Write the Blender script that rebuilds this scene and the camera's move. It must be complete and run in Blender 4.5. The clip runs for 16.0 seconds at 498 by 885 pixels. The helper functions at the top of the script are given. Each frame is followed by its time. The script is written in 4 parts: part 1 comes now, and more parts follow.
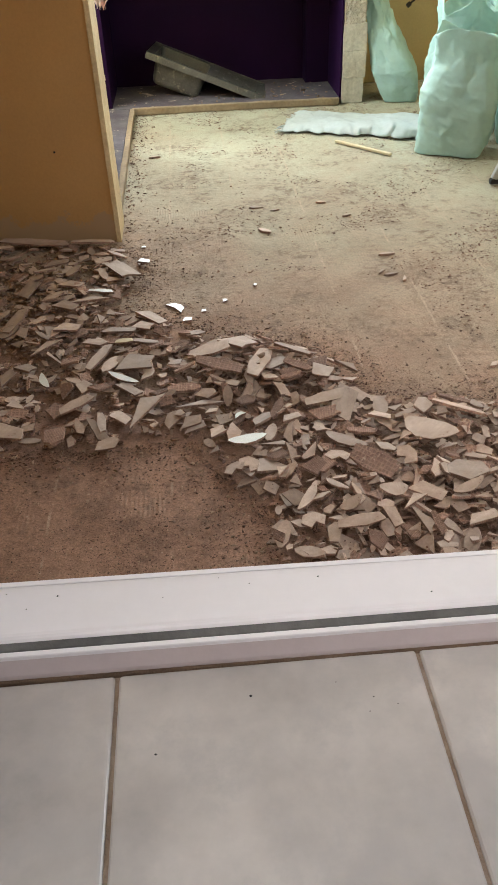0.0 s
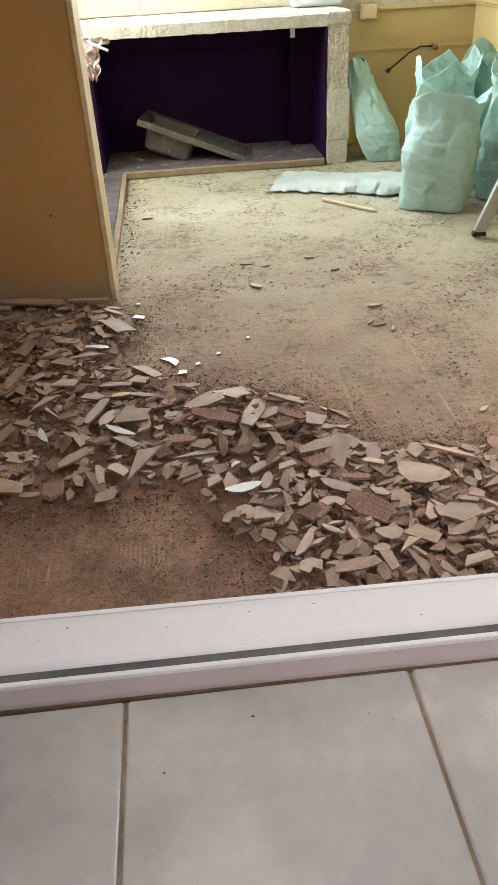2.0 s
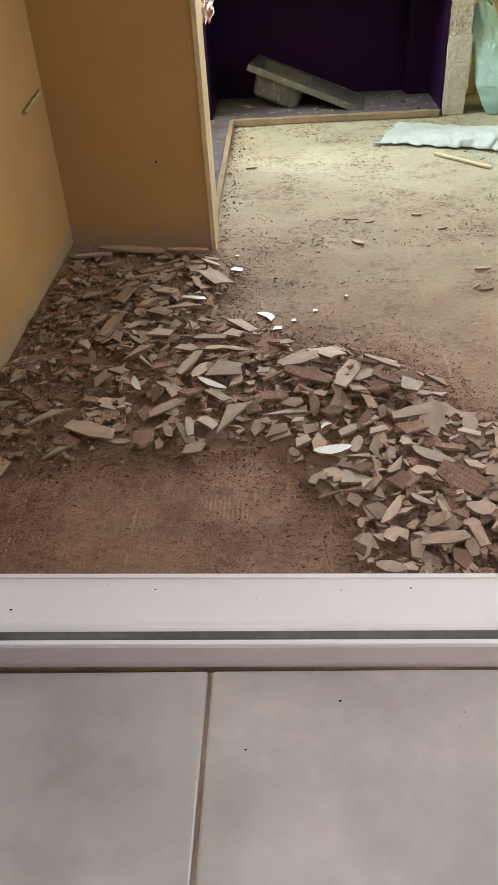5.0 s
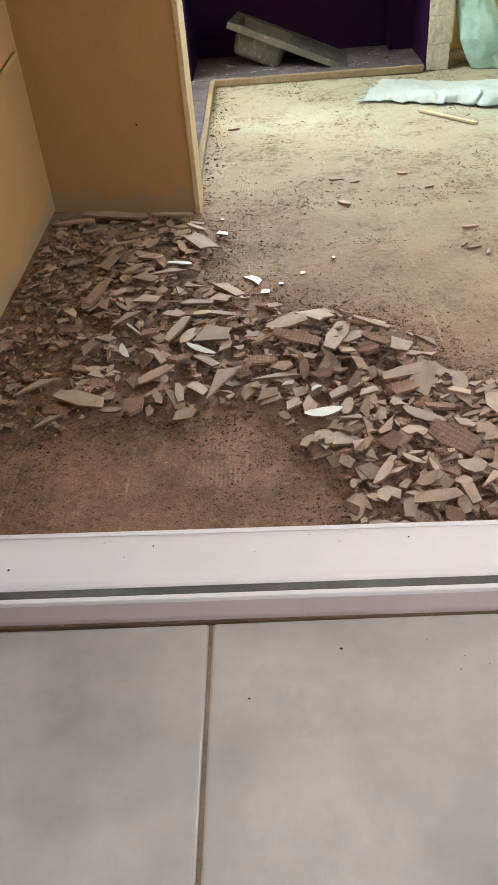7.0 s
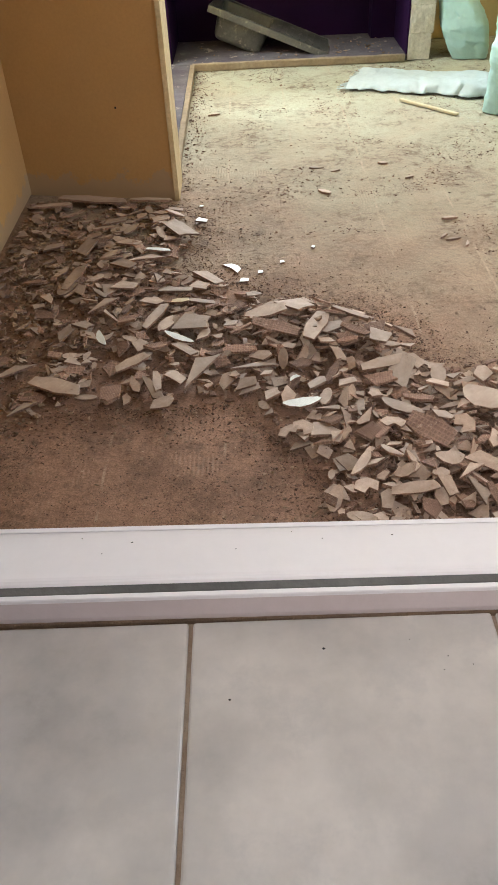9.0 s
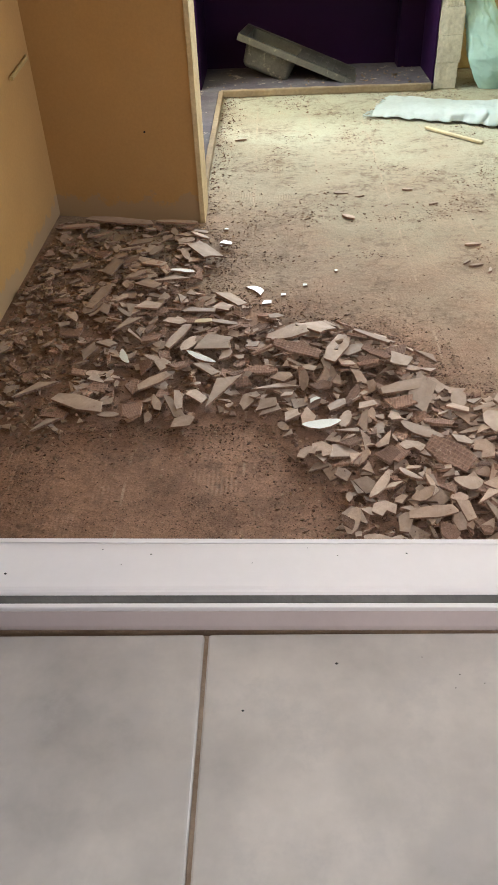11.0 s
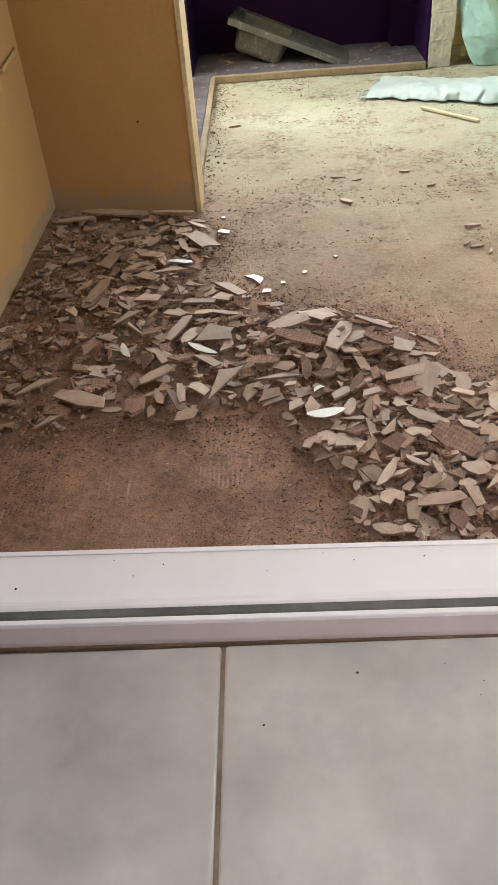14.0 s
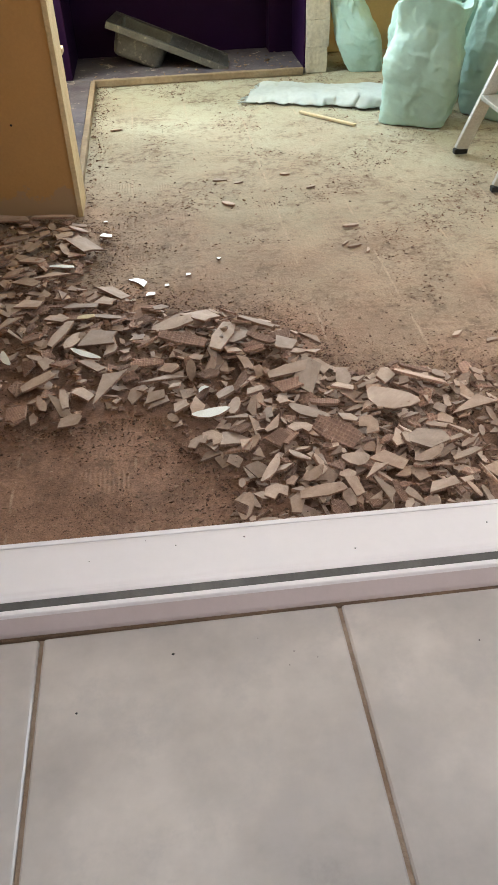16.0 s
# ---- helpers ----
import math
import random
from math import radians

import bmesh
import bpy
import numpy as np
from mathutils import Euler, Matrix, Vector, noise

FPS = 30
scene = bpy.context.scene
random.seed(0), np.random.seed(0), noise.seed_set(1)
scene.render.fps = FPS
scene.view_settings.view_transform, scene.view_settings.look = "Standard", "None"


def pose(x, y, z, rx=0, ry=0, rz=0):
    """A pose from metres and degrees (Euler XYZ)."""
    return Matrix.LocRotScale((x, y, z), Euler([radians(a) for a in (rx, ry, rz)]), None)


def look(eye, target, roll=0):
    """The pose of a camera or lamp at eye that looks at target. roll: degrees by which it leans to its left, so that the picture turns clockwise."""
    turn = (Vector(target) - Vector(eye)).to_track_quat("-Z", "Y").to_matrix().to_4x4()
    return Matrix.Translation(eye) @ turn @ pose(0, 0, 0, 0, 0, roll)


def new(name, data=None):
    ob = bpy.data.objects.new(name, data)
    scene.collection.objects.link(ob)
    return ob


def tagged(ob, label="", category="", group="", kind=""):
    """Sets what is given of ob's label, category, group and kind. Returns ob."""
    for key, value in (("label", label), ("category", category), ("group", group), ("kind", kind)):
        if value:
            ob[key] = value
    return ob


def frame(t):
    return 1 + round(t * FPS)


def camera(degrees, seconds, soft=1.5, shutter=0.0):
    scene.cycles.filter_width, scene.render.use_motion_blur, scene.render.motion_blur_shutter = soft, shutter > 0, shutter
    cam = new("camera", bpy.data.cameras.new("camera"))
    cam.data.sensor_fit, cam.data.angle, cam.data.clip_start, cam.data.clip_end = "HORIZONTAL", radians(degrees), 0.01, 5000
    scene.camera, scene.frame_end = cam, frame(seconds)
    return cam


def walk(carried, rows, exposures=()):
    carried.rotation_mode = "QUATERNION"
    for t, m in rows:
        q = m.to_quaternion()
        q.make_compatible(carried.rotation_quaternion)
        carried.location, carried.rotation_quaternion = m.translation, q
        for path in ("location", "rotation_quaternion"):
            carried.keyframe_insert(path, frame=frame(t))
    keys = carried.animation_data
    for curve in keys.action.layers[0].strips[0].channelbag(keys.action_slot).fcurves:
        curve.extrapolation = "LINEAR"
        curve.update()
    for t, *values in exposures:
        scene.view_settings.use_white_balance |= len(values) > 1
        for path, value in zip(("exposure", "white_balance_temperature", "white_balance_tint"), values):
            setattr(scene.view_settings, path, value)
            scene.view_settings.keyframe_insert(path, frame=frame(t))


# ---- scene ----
cam = camera(36.6, 16.0, soft=0.9)
PATH = [
    (0, (0.068, 0.069, 1.282), (0.164, 1.646, 0.056), -2.2),
    (0.5, (0.081, 0.068, 1.268), (0.208, 1.654, 0.056), -4.2),
    (1, (0.074, 0.047, 1.286), (0.195, 1.665, 0.116), -4.2),
    (1.5, (0.07, 0.034, 1.291), (0.184, 1.684, 0.167), -3.5),
    (2, (0.065, 0.034, 1.294), (0.184, 1.691, 0.181), -3.2),
    (2.5, (0.069, 0.034, 1.291), (0.187, 1.689, 0.175), -2.9),
    (3, (0.06, 0.035, 1.299), (0.117, 1.696, 0.186), -3.2),
    (3.5, (0.07, 0.046, 1.299), (0.077, 1.718, 0.203), -3.8),
    (4, (0.064, 0.041, 1.302), (0.076, 1.732, 0.234), -3.0),
    (4.5, (0.053, 0.059, 1.288), (-0.023, 1.711, 0.164), -2.7),
    (4.7, (0.055, 0.06, 1.287), (-0.057, 1.687, 0.129), -3.8),
    (6.8, (0.051, 0.06, 1.279), (-0.052, 1.607, 0.016), -5.0),
    (7, (0.051, 0.057, 1.277), (-0.041, 1.603, 0.012), -5.1),
    (7.5, (0.048, 0.047, 1.281), (0.014, 1.597, 0.016), -3.8),
    (8, (0.055, 0.065, 1.275), (0.062, 1.609, 0.004), -3.5),
    (8.5, (0.044, 0.076, 1.269), (0.035, 1.604, -0.022), -2.9),
    (9, (0.047, 0.068, 1.274), (0.016, 1.594, -0.019), -3.1),
    (9.5, (0.045, 0.057, 1.282), (0.019, 1.6, 0.01), -2.9),
    (10, (0.042, 0.054, 1.279), (0.006, 1.615, 0.028), -3.1),
    (10.2, (0.042, 0.054, 1.279), (-0.006, 1.625, 0.041), -3.1),
    (12.3, (0.136, 0.064, 1.276), (-0.005, 1.607, 0.011), -4.1),
    (12.5, (0.159, 0.057, 1.27), (0.0, 1.607, 0.016), -4.6),
    (13, (0.141, 0.066, 1.284), (0.003, 1.618, 0.03), -6.1),
    (13.5, (0.06, 0.076, 1.277), (-0.058, 1.612, 0.002), -6.8),
    (14, (0.042, 0.074, 1.281), (-0.047, 1.614, 0.007), -4.9),
    (14.5, (0.06, 0.065, 1.282), (0.006, 1.611, 0.014), -3.8),
    (15, (0.076, 0.058, 1.278), (0.084, 1.604, 0.009), -3.5),
    (15.5, (0.101, 0.053, 1.279), (0.23, 1.595, 0.012), -2.3),
    (16, (0.102, 0.058, 1.274), (0.254, 1.591, -0.001), -2.1),
]
walk(cam, [(t, look(eye, target, roll)) for t, eye, target, roll in PATH], ((0.0, 1.62, 6060, 8), (4.5, 1.62, 6060, 8), (7.0, 1.79, 6060, 8), (14.5, 1.79, 6060, 8), (16.0, 1.68, 6060, 8)))

# ---- light ----
world = bpy.data.worlds.new("world")
scene.world = world
world.use_nodes = True
wn = world.node_tree
sky = wn.nodes.new("ShaderNodeTexSky")
sky.sky_type, sky.sun_disc = "NISHITA", False
sky.sun_elevation, sky.sun_rotation = radians(40), radians(200)
sky.air_density, sky.dust_density = 0.7, 7.0
wn.nodes["Background"].inputs[1].default_value = 0.135
wn.links.new(sky.outputs[0], wn.nodes["Background"].inputs[0])
sun = new("sun", bpy.data.lights.new("sun", "SUN"))
sun.data.energy, sun.data.angle, sun.data.color = 0.10, radians(25), (1.0, 0.96, 0.9)
sun.matrix_basis = look((-2, -6, 8), (0, 0, 0))


def window_light(name, place, target, w, h, watts, color):
    lamp = new(name, bpy.data.lights.new(name, "AREA"))
    lamp.data.shape, lamp.data.size, lamp.data.size_y = "RECTANGLE", w, h
    lamp.data.energy, lamp.data.color = watts, color
    lamp.matrix_basis = look(place, target)
    return lamp


window_light("side_window_light", (-0.99, 4.83, 1.62), (1.0, 4.83, 1.0), 0.62, 1.1, 20, (0.90, 1.0, 0.97))
window_light("back_window_light", (0.1, 6.02, 1.62), (0.1, 4.0, 0.9), 1.5, 0.9, 46, (0.92, 0.99, 1.0))
# Added fill from the unseen east side to brighten the rubble; no known window.
window_light("east_window_light", (2.36, 1.9, 1.55), (0.0, 1.9, 0.9), 1.5, 1.1, 8.5, (0.97, 0.98, 1.0))

# ---- materials ----


def mat(name, color, rough=0.7, color2=None, scale=6.0, fine=60.0, bump=0.15, metal=0.0, spots=None, spot_scale=14.0, spot_level=0.62, vary=0.0, bump_dist=0.004, spec=0.4, grain=0.35, spot_soft=0.06):
    m = bpy.data.materials.new(name)
    m.use_nodes = True
    n, l = m.node_tree.nodes, m.node_tree.links
    bsdf = n["Principled BSDF"]
    co = n.new("ShaderNodeTexCoord").outputs["Object"]
    color2 = color2 or tuple(c * 0.8 for c in color)

    def tex(sc, detail=6.0, roughness=0.6):
        t = n.new("ShaderNodeTexNoise")
        t.inputs["Scale"].default_value, t.inputs["Detail"].default_value, t.inputs["Roughness"].default_value = sc, detail, roughness
        l.new(co, t.inputs["Vector"])
        return t.outputs["Fac"]

    def ramp(src, a, b, lo=(0, 0, 0), hi=(1, 1, 1)):
        r = n.new("ShaderNodeValToRGB")
        r.color_ramp.elements[0].position, r.color_ramp.elements[1].position = a, b
        r.color_ramp.elements[0].color, r.color_ramp.elements[1].color = (*lo, 1), (*hi, 1)
        l.new(src, r.inputs[0])
        return r.outputs[0]

    def mix(fac, a, b, kind="MIX"):
        x = n.new("ShaderNodeMix")
        x.data_type, x.blend_type = "RGBA", kind
        for sock, v in ((x.inputs[0], fac), (x.inputs[6], a), (x.inputs[7], b)):
            if isinstance(v, (int, float)):
                sock.default_value = v
            elif isinstance(v, tuple):
                sock.default_value = (*v, 1)
            else:
                l.new(v, sock)
        return x.outputs[2]

    big, small = tex(scale), tex(fine, 4.0)
    col = mix(ramp(big, 0.32, 0.68), color, color2)
    col = mix(grain, col, ramp(small, 0.3, 0.7, (0.55,) * 3, (1.3,) * 3), "MULTIPLY")
    if spots:
        col = mix(ramp(tex(spot_scale, 8.0, 0.7), spot_level, spot_level + spot_soft), col, spots)
    if vary:
        oi, ge, ma = n.new("ShaderNodeObjectInfo"), n.new("ShaderNodeNewGeometry"), n.new("ShaderNodeMath")
        add = n.new("ShaderNodeMath")
        l.new(oi.outputs["Random"], add.inputs[0]), l.new(ge.outputs["Random Per Island"], add.inputs[1])
        ma.operation = "FRACT"
        l.new(add.outputs[0], ma.inputs[0])
        col = mix(1.0, col, ramp(ma.outputs[0], 0.0, 1.0, (1 - vary,) * 3, (1 + vary, 1 + vary * 0.93, 1 + vary * 0.85)), "MULTIPLY")
    l.new(col, bsdf.inputs["Base Color"])
    bsdf.inputs["Roughness"].default_value, bsdf.inputs["Metallic"].default_value = rough, metal
    bsdf.inputs["Specular IOR Level"].default_value = spec
    b = n.new("ShaderNodeBump")
    b.inputs["Strength"].default_value, b.inputs["Distance"].default_value = min(1.0, bump * 3), bump_dist
    l.new(small, b.inputs["Height"])
    l.new(b.outputs[0], bsdf.inputs["Normal"])
    return m, n, l, bsdf, col, co, tex, ramp, mix, b


def simple(*a, **k):
    return mat(*a, **k)[0]


def wall_paint(name, color, color2, low, bare=(0.44, 0.315, 0.19)):
    """Old ochre paint, flaked off to bare mortar along its foot."""
    m, n, l, bsdf, col, co, tex, ramp, mix, b = mat(name, color, 0.6, color2, 1.7, 90, 0.05, grain=0.1, spots=(0.42, 0.3, 0.17), spot_scale=3.0, spot_level=0.72)
    sep = n.new("ShaderNodeSeparateXYZ")
    l.new(co, sep.inputs[0])
    a = n.new("ShaderNodeMath")
    a.operation = "MULTIPLY_ADD"
    a.inputs[1].default_value = 0.30
    l.new(tex(7, 8.0, 0.7), a.inputs[0])
    neg = n.new("ShaderNodeMath")
    neg.operation = "MULTIPLY"
    neg.inputs[1].default_value = -1
    l.new(sep.outputs[2], neg.inputs[0])
    l.new(neg.outputs[0], a.inputs[2])
    fac = ramp(a.outputs[0], 0.15 - low, 0.158 - low)
    l.new(mix(fac, col, bare), bsdf.inputs["Base Color"])
    bsdf.inputs["Specular IOR Level"].default_value = 0.3
    return m


def floor_material():
    """Screed with old brown tile adhesive, comb marks and pale dust."""
    m, n, l, bsdf, col, co, tex, ramp, mix, b = mat("stripped_floor_screed", (0.362, 0.218, 0.150), 0.9, (0.218, 0.128, 0.088), 3.4, 45, 0.3)
    sep = n.new("ShaderNodeSeparateXYZ")
    l.new(co, sep.inputs[0])
    # pale plaster dust, thicker towards the stripped counter
    dust = n.new("ShaderNodeMath")
    dust.operation = "MULTIPLY_ADD"
    dust.inputs[1].default_value = 0.26
    l.new(sep.outputs[1], dust.inputs[0])
    big = n.new("ShaderNodeMath")
    big.operation = "MULTIPLY_ADD"
    big.inputs[1].default_value = 0.9
    big.inputs[2].default_value = -0.85
    l.new(tex(1.8, 8.0, 0.65), big.inputs[0])
    l.new(big.outputs[0], dust.inputs[2])
    # sideways term darkens the left, painting the shade beside the wall end
    side = n.new("ShaderNodeMath")
    side.operation = "MULTIPLY_ADD"
    side.inputs[1].default_value = 0.13
    l.new(sep.outputs[0], side.inputs[0]), l.new(dust.outputs[0], side.inputs[2])
    c = mix(ramp(side.outputs[0], 0.08, 0.86), col, (0.405, 0.385, 0.285))
    # dark damp crumbs
    both = n.new("ShaderNodeMath")
    both.operation = "MULTIPLY"
    l.new(ramp(tex(24, 10.0, 0.85), 0.50, 0.57), both.inputs[0]), l.new(ramp(tex(2.4, 5.0, 0.7), 0.45, 0.60), both.inputs[1])
    c = mix(mix(0.2, both.outputs[0], (0, 0, 0)), c, (0.14, 0.092, 0.064))
    c = mix(ramp(tex(5.5, 12.0, 0.85), 0.53, 0.66), c, (0.14, 0.092, 0.064))
    c = mix(ramp(tex(38, 6.0, 0.8), 0.64, 0.70), c, (0.10, 0.062, 0.045))
    # pale grout lines of the old tiles, worn away in places
    mp = n.new("ShaderNodeMapping")
    mp.inputs["Location"].default_value = (0.345 - 0.304 * 4, 0.12, 0)
    l.new(co, mp.inputs[0])
    old = n.new("ShaderNodeTexBrick")
    old.offset = 0.0
    old.inputs["Scale"].default_value = 1.0
    old.inputs["Brick Width"].default_value, old.inputs["Row Height"].default_value = 0.304, 40.0
    old.inputs["Mortar Size"].default_value, old.inputs["Mortar Smooth"].default_value = 0.006, 0.8
    wob = n.new("ShaderNodeVectorMath")
    wob.operation = "MULTIPLY_ADD"
    wob.inputs[1].default_value = (0.012, 0.012, 0)
    nz = n.new("ShaderNodeTexNoise")
    nz.inputs["Scale"].default_value = 9.0
    l.new(co, nz.inputs["Vector"])
    l.new(nz.outputs["Color"], wob.inputs[0]), l.new(mp.outputs[0], wob.inputs[2])
    l.new(wob.outputs[0], old.inputs["Vector"])
    worn = n.new("ShaderNodeMath")
    worn.operation = "MULTIPLY"
    l.new(old.outputs["Fac"], worn.inputs[0]), l.new(ramp(tex(6.0, 6.0, 0.7), 0.45, 0.58, (0, 0, 0), (0.5, 0.5, 0.5)), worn.inputs[1])
    c = mix(worn.outputs[0], c, (0.50, 0.38, 0.28))
    c = mix(ramp(tex(60, 4.0, 0.8), 0.66, 0.72), c, (0.48, 0.37, 0.27))
    c = mix(0.55, c, ramp(tex(210, 3.0, 0.7), 0.35, 0.65, (0.55, 0.52, 0.5), (1.35, 1.35, 1.35)), "MULTIPLY")
    wave = n.new("ShaderNodeTexWave")
    wave.bands_direction = "X"
    wave.inputs["Scale"].default_value, wave.inputs["Distortion"].default_value = 26.0, 1.6
    l.new(co, wave.inputs[0])
    msk = n.new("ShaderNodeMath")
    msk.operation = "MULTIPLY"
    l.new(wave.outputs[1], msk.inputs[0]), l.new(ramp(tex(4.5, 6.0, 0.7), 0.56, 0.68), msk.inputs[1])
    b2 = n.new("ShaderNodeBump")
    c = mix(mix(0.55, msk.outputs[0], (0, 0, 0)), c, (0.42, 0.29, 0.21))
    l.new(c, bsdf.inputs["Base Color"])
    b2.inputs["Strength"].default_value, b2.inputs["Distance"].default_value = 0.4, 0.003
    l.new(msk.outputs[0], b2.inputs["Height"]), l.new(b.outputs[0], b2.inputs["Normal"])
    l.new(b2.outputs[0], bsdf.inputs["Normal"])
    bsdf.inputs["Specular IOR Level"].default_value = 0.2
    return m


M_FLOOR = floor_material()
M_OCHRE = wall_paint("ochre_wall_paint", (0.555, 0.345, 0.145), (0.49, 0.30, 0.122), 0.085)
M_OCHRE_CLEAN = simple("ochre_paint", (0.54, 0.41, 0.195), 0.6, (0.48, 0.365, 0.17), 2.0, 80, 0.05, grain=0.12)
M_YELLOW = simple("pale_yellow_paint", (0.70, 0.55, 0.26), 0.6, (0.64, 0.5, 0.23), 2.0, 80, 0.05, grain=0.12)
# Cream raised in colour so the wall end looks lit from the right.
M_EDGE = simple("worn_cream_edge", (0.66, 0.52, 0.31), 0.7, (0.52, 0.39, 0.21), 9, 70, 0.2)
M_CREAM = simple("cream_painted_brick", (0.55, 0.49, 0.375), 0.75, (0.48, 0.42, 0.32), 7, 70, 0.25, spots=(0.42, 0.30, 0.2), spot_level=0.7, vary=0.07)
M_JOINT = simple("dark_mortar_joint", (0.30, 0.22, 0.15), 0.9, None, 20, 90, 0.3)
M_RENDER = simple("broken_white_plaster", (0.53, 0.495, 0.415), 0.9, (0.43, 0.39, 0.32), 9, 55, 0.5, spots=(0.40, 0.30, 0.2), spot_level=0.66, bump_dist=0.008)
M_BLOCK = simple("pale_cement_block", (0.58, 0.53, 0.44), 0.9, (0.50, 0.45, 0.37), 8, 60, 0.15, spots=(0.40, 0.33, 0.25), spot_level=0.70)
M_HEAD = simple("coarse_broken_render", (0.56, 0.50, 0.41), 0.95, (0.42, 0.365, 0.29), 22, 42, 0.6, spots=(0.34, 0.26, 0.19), spot_level=0.62, spot_scale=30, bump_dist=0.02)
M_GREYWALL = simple("scraped_grey_plaster", (0.62, 0.56, 0.46), 0.9, (0.48, 0.42, 0.34), 6, 50, 0.4, spots=(0.30, 0.25, 0.2), spot_level=0.64, spot_scale=7)
M_PURPLE = simple("purple_paint", (0.018, 0.0028, 0.030), 0.7, (0.013, 0.0022, 0.022), 2.5, 60, 0.08, grain=0.12, spec=0.12)
M_PLINTH = simple("dusty_purple_plinth", (0.135, 0.118, 0.125), 0.85, (0.075, 0.060, 0.075), 6, 50, 0.2, spots=(0.5, 0.42, 0.34), spot_level=0.6)
M_PLINTH_EDGE = simple("plinth_edge_mortar", (0.33, 0.25, 0.16), 0.9, (0.24, 0.175, 0.11), 8, 50, 0.4)
M_FRAME = simple("white_coated_aluminium", (0.89, 0.85, 0.84), 0.32, (0.86, 0.82, 0.81), 3, 130, 0.0, spots=(0.5, 0.47, 0.46), spot_scale=60, spot_level=0.80, grain=0.03)
# Groove floor: some dirt, mostly the recess's shade put into a dark colour.
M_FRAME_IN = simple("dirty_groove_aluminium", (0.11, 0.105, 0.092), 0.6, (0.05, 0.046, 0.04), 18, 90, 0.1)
# Frame white darkened for the lip's shaded outward face, with grime spots.
M_LIP = simple("grimy_white_coating", (0.66, 0.565, 0.54), 0.4, (0.58, 0.49, 0.465), 5, 110, 0.02, spots=(0.36, 0.30, 0.28), spot_scale=22, spot_level=0.72, grain=0.06)
# Groove side: grey stands in for the shade on white aluminium.
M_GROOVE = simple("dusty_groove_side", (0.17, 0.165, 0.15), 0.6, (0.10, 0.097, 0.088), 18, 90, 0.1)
M_TILE = simple("grey_white_glazed_tile", (0.70, 0.645, 0.585), 0.16, (0.42, 0.392, 0.36), 8, 34, 0.0, spots=(0.50, 0.47, 0.44), spot_scale=19, spot_level=0.50, grain=0.14, spot_soft=0.22)
M_GROUT = simple("dirty_tile_grout", (0.27, 0.19, 0.125), 0.9, (0.38, 0.30, 0.225), 25, 120, 0.4)
M_SEAL = simple("old_brown_sealant", (0.20, 0.125, 0.07), 0.7, (0.12, 0.075, 0.045), 30, 120, 0.3)
M_WHITE = simple("white_stone_sill", (0.78, 0.80, 0.80), 0.5, (0.7, 0.72, 0.72), 5, 70, 0.05, grain=0.12)
M_GREYBOX = simple("pale_grey_box_enamel", (0.60, 0.62, 0.66), 0.5, (0.54, 0.56, 0.6), 4, 70, 0.03, grain=0.12)
M_GLAZE = simple("dusty_beige_glaze", (0.455, 0.352, 0.283), 0.72, (0.345, 0.248, 0.188), 22, 130, 0.08, spots=(0.24, 0.145, 0.105), spot_scale=36, spot_level=0.66, vary=0.26, spec=0.25)
# Darker tile colour for the bed, putting shade into the gaps between shards.
M_GAP_DARK = simple("mortar_smeared_tile", (0.205, 0.118, 0.082), 0.95, (0.125, 0.07, 0.048), 20, 120, 0.3, vary=0.4)
M_GLAZE_PIECE = simple("dusty_beige_glaze_piece", (0.475, 0.372, 0.302), 0.7, (0.355, 0.265, 0.207), 2.4, 15, 0.06, spots=(0.24, 0.145, 0.105), spot_scale=4.5, spot_level=0.66, vary=0.26, spec=0.25, grain=0.22)
M_GLAZE_W = simple("white_glaze", (0.82, 0.84, 0.80), 0.25, (0.74, 0.76, 0.72), 30, 130, 0.04)
M_CRUMB = simple("brown_crumbs", (0.105, 0.056, 0.038), 0.95, (0.20, 0.12, 0.082), 20, 120, 0.2, vary=0.5)
M_GRAVEL = simple("mortar_gravel", (0.31, 0.215, 0.145), 0.95, (0.21, 0.14, 0.092), 20, 90, 0.3, vary=0.4)
M_STICK = simple("pale_raw_wood", (0.66, 0.56, 0.36), 0.7, (0.55, 0.45, 0.28), 30, 120, 0.15)
M_STEEL = simple("dusty_stainless_steel", (0.17, 0.165, 0.145), 0.45, (0.11, 0.105, 0.092), 9, 90, 0.1, metal=0.45, spots=(0.30, 0.275, 0.23), spot_level=0.56)
M_ALU = simple("ladder_aluminium", (0.66, 0.66, 0.65), 0.38, (0.55, 0.54, 0.52), 8, 120, 0.05, metal=0.8)
M_RUBBER = simple("black_rubber", (0.025, 0.023, 0.022), 0.75, None, 20, 80, 0.1)
M_BLACK = simple("black_cable_sheath", (0.03, 0.026, 0.024), 0.6, None, 20, 80, 0.05)
M_PLASTIC = simple("ivory_plastic", (0.68, 0.58, 0.36), 0.45, (0.62, 0.52, 0.32), 9, 100, 0.02)
M_RAG = simple("dusty_pink_rag", (0.52, 0.30, 0.26), 0.9, (0.42, 0.40, 0.42), 14, 80, 0.3)
M_PIPE = simple("white_pvc_pipe", (0.78, 0.76, 0.72), 0.4, None, 9, 80, 0.03)
M_CEIL = simple("white_ceiling_paint", (0.74, 0.72, 0.66), 0.9, (0.68, 0.66, 0.6), 3, 60, 0.1)
M_GROUND = simple("concrete_yard", (0.20, 0.185, 0.17), 0.9, (0.15, 0.14, 0.13), 2, 40, 0.3)
